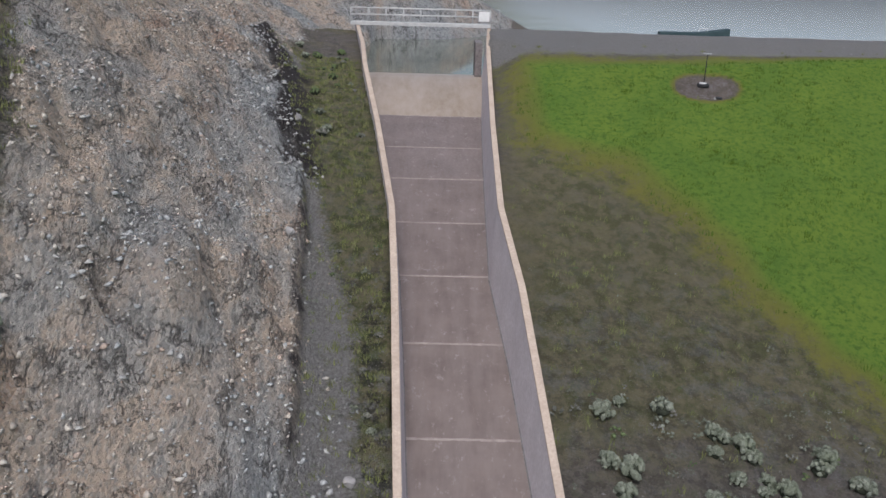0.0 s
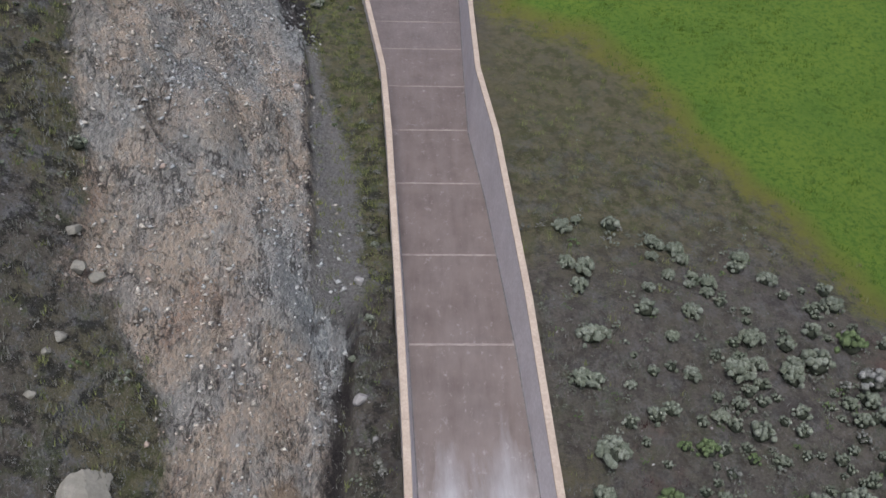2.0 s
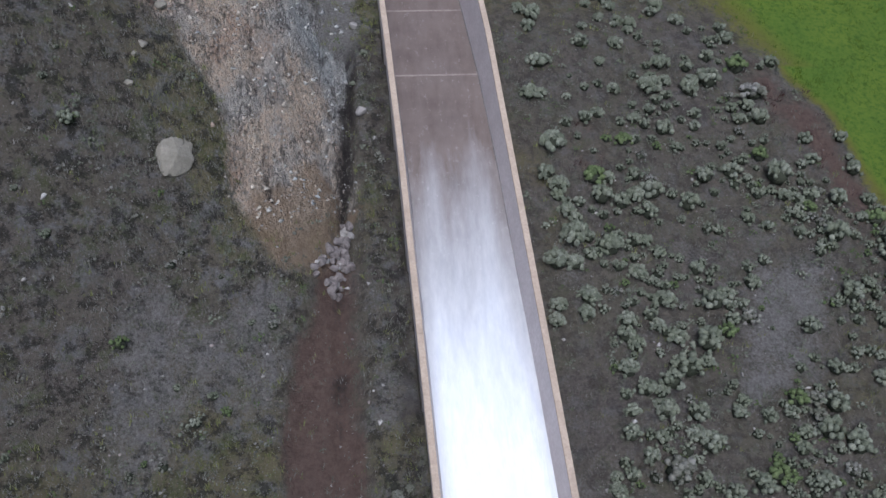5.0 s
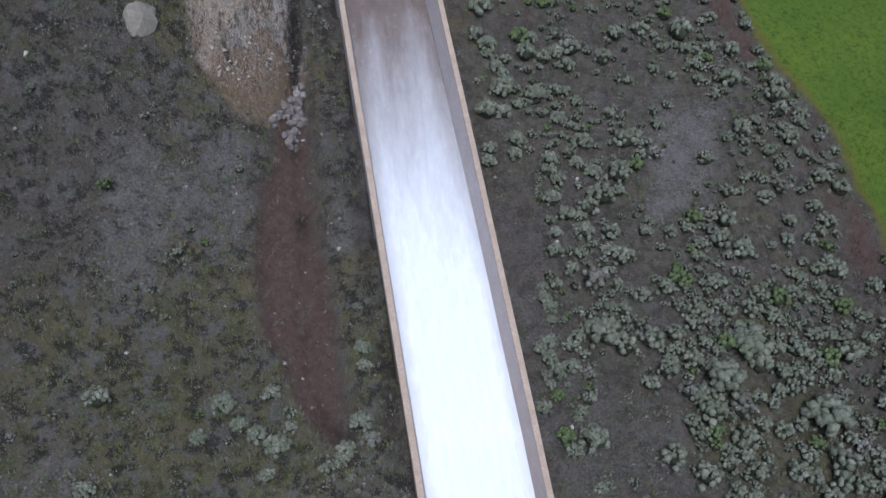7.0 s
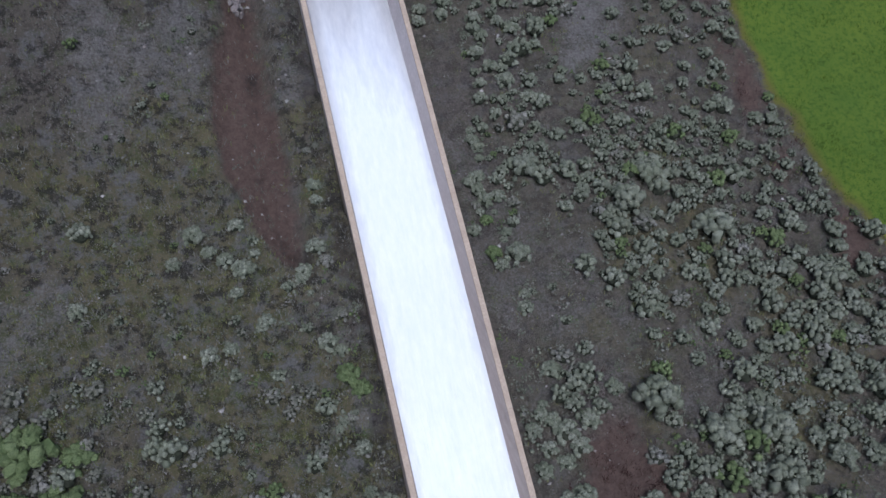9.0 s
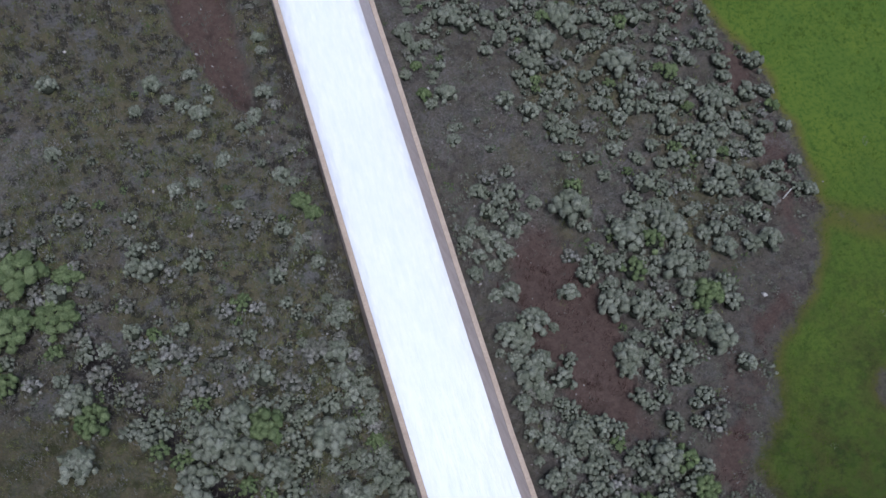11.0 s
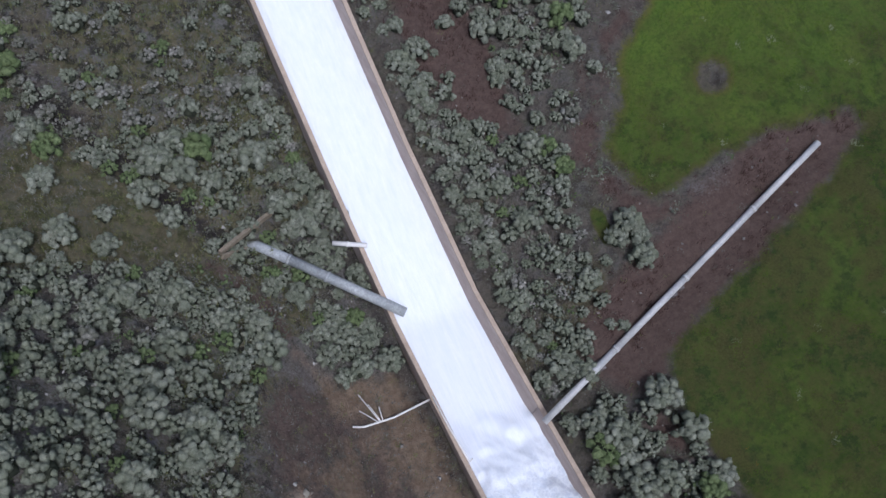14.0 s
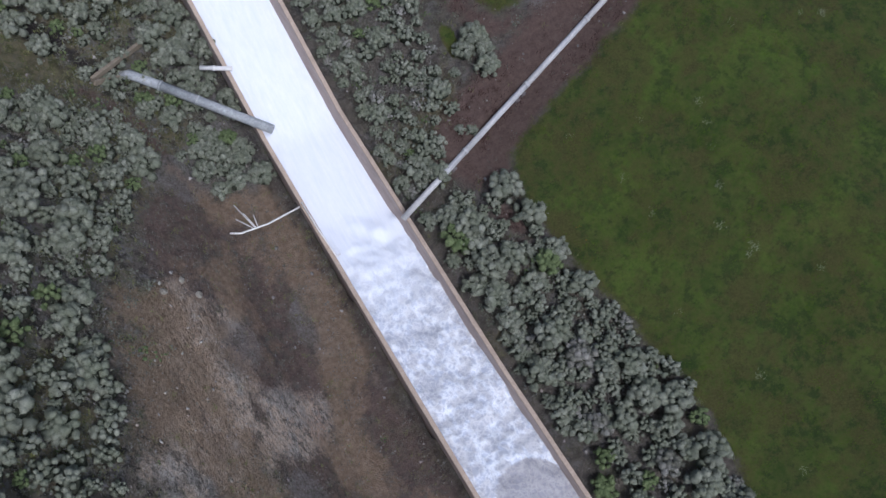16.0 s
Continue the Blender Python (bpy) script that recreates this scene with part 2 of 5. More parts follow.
BLACK = two_tone("black_iron", (0.012, 0.012, 0.014), (0.03, 0.03, 0.03), 5.0, 0.6, 0.4)
TEAL = two_tone("dark_metal_sheet", (0.016, 0.035, 0.037), (0.035, 0.06, 0.06), 1.0, 0.6, 0.4)
TIMBER = two_tone("weathered_timber", (0.20, 0.165, 0.12), (0.33, 0.28, 0.21), 2.0, 0.9, 0.2, (0.12, 0.10, 0.08), 12.0, 0.4, 0.01)
STONE_TAN = two_tone("loose_rock_tan", (0.19, 0.175, 0.145), (0.29, 0.268, 0.228), 1.6, 0.9, 0.25, (0.15, 0.14, 0.12), 5.0, 0.5, 0.03)
STONE_PALE = two_tone("pale_boulder", (0.24, 0.225, 0.22), (0.36, 0.345, 0.335), 1.5, 0.9, 0.25, (0.28, 0.26, 0.24), 7.0, 0.5, 0.03)
STONE_DARK = two_tone("dark_boulder", (0.085, 0.070, 0.070), (0.19, 0.162, 0.160), 1.5, 0.9, 0.25, (0.26, 0.24, 0.23), 6.0, 0.5, 0.03)
WOOD = two_tone("shrub_wood", (0.040, 0.034, 0.028), (0.085, 0.072, 0.058), 3.0, 0.95, 0.1)


def leaf_material(name, dark, light, tip):
    m, n, l, p = mat(name, 0.9, 0.12)
    isl = n.new("ShaderNodeNewGeometry").outputs["Random Per Island"]
    col = mix(n, l, isl, dark, light)
    col = mix(n, l, noise_tex(n, l, 0.8, 2, 0.5), col, tip)
    sprig = noise_tex(n, l, 26.0, 3, 0.7)
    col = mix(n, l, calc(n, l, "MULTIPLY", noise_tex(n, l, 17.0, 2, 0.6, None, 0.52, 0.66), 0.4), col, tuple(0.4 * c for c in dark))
    bump(n, l, p, sprig, 0.7, 0.05)
    l.new(col, p.inputs["Base Color"])
    return m


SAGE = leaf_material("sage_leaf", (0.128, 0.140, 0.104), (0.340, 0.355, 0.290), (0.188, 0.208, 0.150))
# near-black leaf tone: the shade inside the shrubs, put into the colour
LEAF_SHADE = leaf_material("shaded_leaf_core", (0.034, 0.038, 0.027), (0.066, 0.072, 0.052), (0.046, 0.052, 0.036))
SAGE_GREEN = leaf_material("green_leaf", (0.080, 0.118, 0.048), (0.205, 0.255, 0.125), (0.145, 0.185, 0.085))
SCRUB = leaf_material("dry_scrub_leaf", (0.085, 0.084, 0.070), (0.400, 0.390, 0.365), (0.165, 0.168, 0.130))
DEAD = leaf_material("dead_brush", (0.050, 0.026, 0.024), (0.150, 0.088, 0.078), (0.085, 0.050, 0.045))
WEED = leaf_material("weed_blade", (0.130, 0.150, 0.052), (0.340, 0.340, 0.155), (0.200, 0.222, 0.085))
LAWN_BLADE = leaf_material("lawn_blade", (0.060, 0.125, 0.012), (0.160, 0.235, 0.025), (0.095, 0.165, 0.016))
PALE_WEED = leaf_material("pale_weed", (0.20, 0.24, 0.13), (0.42, 0.45, 0.30), (0.30, 0.34, 0.20))
ORANGE = leaf_material("orange_flower", (0.42, 0.14, 0.015), (0.62, 0.26, 0.03), (0.50, 0.20, 0.02))


def slab_colour(n, l):
    """Wet brown-grey concrete with lengthwise stains and pale mineral spots."""
    streak = noise_tex(n, l, 0.9, 5, 0.6, (2.2, 0.18, 1.0))
    blot = noise_tex(n, l, 0.55, 4, 0.6)
    col = mix(n, l, blot, (0.110, 0.083, 0.073), (0.170, 0.134, 0.120))
    col = mix(n, l, calc(n, l, "MULTIPLY", streak, 0.5), col, (0.205, 0.170, 0.160))
    spots = noise_tex(n, l, 3.2, 6, 0.75, (1.0, 0.6, 1.0), 0.58, 0.72)
    return mix(n, l, calc(n, l, "MULTIPLY", spots, 0.45), col, (0.42, 0.39, 0.38))


def slab_material():
    m, n, l, p = mat("wet_concrete", 0.45, 0.4)
    fine = noise_tex(n, l, 7.0, 5, 0.7, (1.0, 0.5, 1.0))
    l.new(slab_colour(n, l), p.inputs["Base Color"])
    r = n.new("ShaderNodeMapRange")
    r.inputs["To Min"].default_value, r.inputs["To Max"].default_value = 0.3, 0.6
    l.new(fine, r.inputs["Value"])
    l.new(r.outputs[0], p.inputs["Roughness"])
    bump(n, l, p, fine, 0.2, 0.01)
    return m


def foam_material():
    """Aerated water: a clear film at the top of the slope, white from there down, broken in the pool."""
    m, n, l, p = mat("white_water", 0.4, 0.4)
    a = n.new("ShaderNodeAttribute")
    a.attribute_name = "air"
    streak = noise_tex(n, l, 1.6, 5, 0.65, (2.0, 0.12, 1.0))
    lace = noise_tex(n, l, 2.6, 6, 0.75, None, 0.35, 0.65)
    air = calc(n, l, "ADD", a.outputs["Fac"], calc(n, l, "MULTIPLY", calc(n, l, "SUBTRACT", streak, 0.5), 0.09))
    s = n.new("ShaderNodeMapRange")
    s.inputs["From Min"].default_value, s.inputs["From Max"].default_value = 0.05, 0.95
    l.new(air, s.inputs["Value"])
    white = mix(n, l, streak, (0.70, 0.745, 0.83), (0.79, 0.815, 0.86))
    white = mix(n, l, calc(n, l, "MULTIPLY", lace, 0.15), white, (0.62, 0.66, 0.76))
    sep = n.new("ShaderNodeSeparateXYZ")
    l.new(where(n), sep.inputs[0])
    pool = calc(n, l, "MULTIPLY", calc(n, l, "SUBTRACT", -47.0, sep.outputs["Y"]), 0.14, True)

    def web(scale, width):
        d = calc(n, l, "ABSOLUTE", calc(n, l, "SUBTRACT", noise_tex(n, l, scale, 5, 0.6, None, 0.0, 1.0), 0.5), 0.0)
        return calc(n, l, "SUBTRACT", 1.0, calc(n, l, "DIVIDE", d, width), True)

    froth = calc(n, l, "MAXIMUM", web(0.75, 0.055), calc(n, l, "MULTIPLY", web(1.9, 0.07), 0.8))
    churned = mix(n, l, froth, mix(n, l, lace, (0.40, 0.445, 0.55), (0.56, 0.60, 0.70)), (0.82, 0.845, 0.88))
    white = mix(n, l, calc(n, l, "MULTIPLY", pool, 0.85), white, churned)
    l.new(mix(n, l, s.outputs[0], slab_colour(n, l), white), p.inputs["Base Color"])
    bump(n, l, p, calc(n, l, "ADD", streak, calc(n, l, "MULTIPLY", calc(n, l, "MULTIPLY", froth, pool), 2.0)), 0.35, 0.05)
    return m


def lake_material():
    m, n, l, p = mat("lake_water", 0.07, 0.5)
    sep = n.new("ShaderNodeSeparateXYZ")
    l.new(where(n), sep.inputs[0])
    # pale sky reflection painted into the base colour, growing towards +x
    sky_sheen = calc(n, l, "ADD", calc(n, l, "MULTIPLY", calc(n, l, "SUBTRACT", sep.outputs["X"], 9.0), 0.06), calc(n, l, "SUBTRACT", noise_tex(n, l, 0.09, 4, 0.6), 0.5), True)
    l.new(mix(n, l, sky_sheen, (0.100, 0.108, 0.080), (0.40, 0.45, 0.52)), p.inputs["Base Color"])
    p.inputs["IOR"].default_value = 1.33
    bump(n, l, p, noise_tex(n, l, 1.3, 3, 0.5, (1.0, 0.4, 1.0)), 0.04, 0.02)
    return m


SLAB, FOAM, LAKE = slab_material(), foam_material(), lake_material()


# ---- mesh helpers ----
def mesh_from(name, verts, faces, material, smooth=False):
    me = bpy.data.meshes.new(name)
    me.from_pydata([tuple(map(float, v)) for v in verts], [], [tuple(int(i) for i in f) for f in faces])
    me.materials.append(material)
    if smooth:
        me.shade_smooth()
    return me


def part(name, bm, material, parent, label=""):
    me = bpy.data.meshes.new(name)
    bm.to_mesh(me)
    bm.free()
    me.materials.append(material)
    ob = new(name, me)
    ob.parent = parent
    return tagged(ob, label)


def box(bm, lo, hi, bevel=0.0, m=None):
    r = bmesh.ops.create_cube(bm, size=1.0)
    vs = r["verts"]
    for v in vs:
        v.co = Vector([lo[i] + (v.co[i] + 0.5) * (hi[i] - lo[i]) for i in range(3)])
        if m:
            v.co = m @ v.co
    if bevel:
        es = list({e for v in vs for e in v.link_edges})
        bmesh.ops.bevel(bm, geom=es, offset=bevel, segments=2, affect="EDGES", profile=0.5)


def tube(bm, pts, radius, sides=10, cap=True, inner=0.0):
    """A pipe through pts; with inner, an open hollow end."""
    pts = [Vector(q) for q in pts]
    rings = []
    for i, q in enumerate(pts):
        d = (pts[min(i + 1, len(pts) - 1)] - pts[max(i - 1, 0)]).normalized()
        u = d.cross(Vector((0, 0, 1)))
        u = u.normalized() if u.length > 1e-3 else Vector((1, 0, 0))
        v = d.cross(u)
        rr = radius[i] if isinstance(radius, (list, tuple)) else radius
        rings.append([bm.verts.new(q + (u * math.cos(2 * math.pi * k / sides) + v * math.sin(2 * math.pi * k / sides)) * rr) for k in range(sides)])
    if inner:
        d = (pts[-1] - pts[-2]).normalized()
        for back, rr in ((0.0, inner), (0.8, inner)):
            c = pts[-1] - d * back
            rings.append([bm.verts.new(c + (o.co - pts[-1]).normalized() * rr) for o in rings[len(pts) - 1]])
    for a, b in zip(rings, rings[1:]):
        for k in range(sides):
            f = bm.faces.new((a[k], a[(k + 1) % sides], b[(k + 1) % sides], b[k]))
            f.smooth = True
    if cap:
        bm.faces.new(rings[0])
        bm.faces.new(rings[-1])
    bmesh.ops.recalc_face_normals(bm, faces=bm.faces)


# ---- plan of the slope: stations down the chute ----
# y, outer face of the one wall and of the other in x, wall top, floor (heights above the datum)
STATION = np.array([
    (78, -8.1, 4.6, 45.5, 40.4), (66, -6.4, 3.9, 44.5, 42.0), (60, -5.7, 3.7, 43.6, 39.8), (50, -4.0, 3.5, 41.1, 37.5),
    (40, -2.5, 3.45, 38.6, 34.5), (34, -2.0, 4.1, 36.6, 32.6), (24, -1.3, 4.9, 32.0, 29.2), (18, -0.9, 5.3, 28.7, 26.6),
    (7, -0.35, 6.0, 22.8, 20.9), (-5, 0.2, 6.7, 16.4, 14.6), (-16, 0.6, 7.1, 11.2, 9.5), (-26, 1.0, 7.45, 6.8, 5.1),
    (-37, 1.5, 8.05, 2.4, 0.7), (-47, 1.95, 8.7, 0.8, -1.2), (-60, 2.3, 9.0, 0.6, -1.9), (-82, 3.0, 10.0, 0.4, -2.0)])


def station(y, k):
    return np.interp(-np.asarray(y, float), -STATION[:, 0], STATION[:, k])


def along(y, ys, values):
    return np.interp(-np.asarray(y, float), -np.array(ys, float), values)


# the bank above the one wall: level beside the wall, width of the level strip, slope of the hillside beyond
BANK_Y = (75, 60, 42, 27, 14, 0, -15, -28, -42, -56, -75)
BANK_Z = (44.7, 42.8, 38.4, 32.3, 25.0, 18.4, 10.4, 3.4, 0.2, -0.6, -1.0)
BANK_FLAT = (3, 4, 4, 2.6, 3, 4, 5, 5.5, 5, 5.5, 6)
BANK_RISE = (0.5, 0.7, 1.0, 1.15, 0.85, 0.0, 0.1, 0.55, 1.05, 1.15, 1.15)
# the other side: level 8 m and 28 m from the axis
FIELD_Y = (83, 74, 62, 57, 45, 40, 32, 24, 14, 2, -12, -26, -40, -57, -75)
FIELD_NEAR = (41.0, 45.3, 44.8, 43.8, 39.2, 37.0, 34.0, 31.0, 24.8, 18.3, 12.0, 7.0, 2.9, 0.6, 0.0)
FIELD_FAR = (41.0, 45.2, 44.8, 44.8, 39.2, 36.4, 32.4, 29.2, 24.6, 18.9, 14.2, 10.5, 7.9, 7.4, 6.8)
LAKE_Z = 42.0


def lattice(x, y, seed):
    """Value noise, smooth between whole numbers, -1..1."""
    xi, yi = np.floor(x).astype(np.int64), np.floor(y).astype(np.int64)
    fx, fy = x - xi, y - yi
    fx, fy = fx * fx * (3 - 2 * fx), fy * fy * (3 - 2 * fy)

    def h(a, b):
        k = (a * 374761393 + b * 668265263 + seed * 1274126177) & 0x7FFFFFFF
        k = ((k ^ (k >> 13)) * 1103515245) & 0x7FFFFFFF
        return ((k ^ (k >> 16)) & 0xFFFF) / 32767.5 - 1.0

    a, b, c, d = h(xi, yi), h(xi + 1, yi), h(xi, yi + 1), h(xi + 1, yi + 1)
    return (a * (1 - fx) + b * fx) * (1 - fy) + (c * (1 - fx) + d * fx) * fy


def fbm(x, y, scale, octaves, seed):
    out, amp, s = 0.0, 1.0, scale
    for o in range(octaves):
        out = out + amp * lattice(x * s + 17.3 * o, y * s - 9.1 * o, seed + o)
        amp, s = amp * 0.5, s * 2.03
    return out


def outline(x, y, pts):
    """Signed distance to a closed outline in plan, positive inside."""
    x, y = np.asarray(x, float), np.asarray(y, float)
    best = np.full(x.shape, 1e9)
    inside = np.zeros(x.shape, bool)
    for (ax, ay), (bx, by) in zip(pts, pts[1:] + pts[:1]):
        dx, dy = bx - ax, by - ay
        t = np.clip(((x - ax) * dx + (y - ay) * dy) / (dx * dx + dy * dy), 0, 1)
        best = np.minimum(best, np.hypot(x - ax - t * dx, y - ay - t * dy))
        if ay != by:
            cross = ((ay > y) != (by > y)) & (x < ax + (y - ay) / (by - ay) * dx)
            inside ^= cross
    return np.where(inside, best, -best)


def soft(d, width):
    return np.clip(d / width + 0.5, 0, 1)


LAWN_EDGE = [(4.4, 60), (4.6, 48), (10.5, 45.5), (13.2, 41), (14.7, 36.6), (18.7, 31.3), (21.2, 26), (24.7, 21), (28.5, 8.4), (29, 3), (30, -2),
             (31.5, -10), (31.3, -18), (29.3, -22.5), (24.3, -26.6), (22.4, -30.4), (20, -32.7), (21.6, -37), (27, -36.7), (37.4, -37.8), (38.2, -39.4),
             (28.5, -43.1), (23.5, -44.6), (16.8, -47.1), (16, -51), (16.6, -56), (17.9, -62), (18.6, -80), (20, -200), (900, -200), (900, 59)]
ROCK_EDGE = [(-12, 70), (-9.2, 51), (-6.2, 40), (-3.9, 32), (-3.2, 26), (-3.5, 21.5), (-3.8, 17), (-4.7, 14.3), (-6.4, 11.4), (-8.8, 12.7), (-9.6, 16.5),
             (-11.7, 18.7), (-12.9, 18), (-13.4, 22), (-14.7, 26), (-16.3, 31.6), (-22, 40), (-60, 60), (-60, 200), (14, 200), (9, 100), (-8, 88)]
LOW_ROCK_EDGE = [(-12.2, -46.1), (-8.8, -46), (-6.3, -48), (-5.3, -52.6), (-3.1, -58.1), (-2.7, -64), (-2.5, -75), (-3, -95), (-40, -95), (-17, -66), (-14.7, -58.8), (-13.3, -54.9), (-13.2, -51)]
LOW_DIRT_EDGE = [(-5.6, -35.5), (-3.5, -39), (0.5, -39), (1.4, -42), (2, -47), (2.3, -60), (2.9, -95), (-9, -95), (-8.2, -56), (-9.5, -46), (-8.3, -40.4), (-6.3, -37)]
GULLY_EDGE = [(-3.5, 23.2), (-3.7, 19.5), (-4.0, 17.1), (-4.3, 15), (-5.2, 11.8), (-5.6, 9.5), (-6.4, 7.1), (-6.6, 4.1), (-6.6, 1.2), (-5.9, -0.3), (-5, -2.4), (-3.8, -4.0),
              (-2.6, -4.6), (-2.2, -2.3), (-2.7, 0.9), (-3.0, 4.3), (-2.9, 8), (-2.8, 11), (-2.9, 14.4), (-2.9, 17.4), (-3.0, 20.6)]
GROOVE = [(-3.45, 24.5), (-3.5, 21.5), (-3.6, 18.5), (-3.9, 16.2), (-4.2, 14.4)]
RILL = [(-4.3, 12), (-4.0, 8.5), (-4.2, 4), (-4.6, 0.5), (-3.8, -2.6), (-2.6, -4.2)]
RILLS = [[(-8.4, 30), (-8.1, 25.5), (-8.4, 21), (-7.9, 17), (-7.3, 13.5)], [(-13.5, 26), (-10.5, 25.2), (-8.3, 25.9)], [(-10.3, 34.5), (-9.2, 31), (-8.5, 28.4)]]
LEDGE = [(-12.9, 61.3), (-10.5, 56.7), (-8.7, 48.2), (-7.6, 44), (-6.5, 38), (-6.3, 34.5), (-5.8, 31.4), (-5.4, 28.4), (-5.2, 25.4)]
DITCH = [(-14.8, -16.6), (-12.3, -20.6), (-10.1, -24.1), (-7.7, -27.1), (-6.3, -28.6)]
BARE_TRACK = [(-8.3, -29.6), (-6.8, -31.7), (-5.6, -34.8), (-5.1, -37.1)]
MEADOW_EDGE = [(-22, -19), (-16.4, -19.9), (-13.7, -21.2), (-11.1, -24.2), (-9.6, -26.6), (-7.8, -29.1), (-11.2, -29.5), (-15.6, -28.8), (-22, -28.7)]
SAGE_BANK_EDGE = [(-24, -29.2), (-12.8, -29.8), (-7.6, -31.4), (-6.7, -34.5), (-6.4, -37.1), (-9.3, -41.2), (-11.8, -44.6), (-13.4, -48.5), (-13.6, -52), (-14.3, -58), (-17, -64), (-26, -80)]
GREY_PATCH = [(17.6, 12.8), (22.3, 12.2), (21.2, 9.2), (17.8, 5.6), (15.3, 4.5), (16.4, 8.5)]


def near_line(x, y, pts):
    best = np.full(np.shape(x), 1e9)
    for (ax, ay), (bx, by) in zip(pts, pts[1:]):
        dx, dy = bx - ax, by - ay
        t = np.clip(((x - ax) * dx + (y - ay) * dy) / (dx * dx + dy * dy), 0, 1)
        best = np.minimum(best, np.hypot(x - ax - t * dx, y - ay - t * dy))
    return best


def ledge_side(x, y):
    """The fine gravel bench between the foot of the rock face and the weeds beside the chute."""
    lx = np.interp(y, [q[1] for q in LEDGE[::-1]], [q[0] for q in LEDGE[::-1]])
    return soft(x - lx, 0.5) * soft(np.minimum(y - 24, 62 - y), 1.0) * (x < station(y, 1)) * soft(outline(x, y, ROCK_EDGE) + 0.5, 1.0)


def soils_and_shade(x, y):
    """Damp dark earth and shale, shade painted into ditch, ledge, hole and wall foot, mixed scrub ground, and rusty
    rock.
    """
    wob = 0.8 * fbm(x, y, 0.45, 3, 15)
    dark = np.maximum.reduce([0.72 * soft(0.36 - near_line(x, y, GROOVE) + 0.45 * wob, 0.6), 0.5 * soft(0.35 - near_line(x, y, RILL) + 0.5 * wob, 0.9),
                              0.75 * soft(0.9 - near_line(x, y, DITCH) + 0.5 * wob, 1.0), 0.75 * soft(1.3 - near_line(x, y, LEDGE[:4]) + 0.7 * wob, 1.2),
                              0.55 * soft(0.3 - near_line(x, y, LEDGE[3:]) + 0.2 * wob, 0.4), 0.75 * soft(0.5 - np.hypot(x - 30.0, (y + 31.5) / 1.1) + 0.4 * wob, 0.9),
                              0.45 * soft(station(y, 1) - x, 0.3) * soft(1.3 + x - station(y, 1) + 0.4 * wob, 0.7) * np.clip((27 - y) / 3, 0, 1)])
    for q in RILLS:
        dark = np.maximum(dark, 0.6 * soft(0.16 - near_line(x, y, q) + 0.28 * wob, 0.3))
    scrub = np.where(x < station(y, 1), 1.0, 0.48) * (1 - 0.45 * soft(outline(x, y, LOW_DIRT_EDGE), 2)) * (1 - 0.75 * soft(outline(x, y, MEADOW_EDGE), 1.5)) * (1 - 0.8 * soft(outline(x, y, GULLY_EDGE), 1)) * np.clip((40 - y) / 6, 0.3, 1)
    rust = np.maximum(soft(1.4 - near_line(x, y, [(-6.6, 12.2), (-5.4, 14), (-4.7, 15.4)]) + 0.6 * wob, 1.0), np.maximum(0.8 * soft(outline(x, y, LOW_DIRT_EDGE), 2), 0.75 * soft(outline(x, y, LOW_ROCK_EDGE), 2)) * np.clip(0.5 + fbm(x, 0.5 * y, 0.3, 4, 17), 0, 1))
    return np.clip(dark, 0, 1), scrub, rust


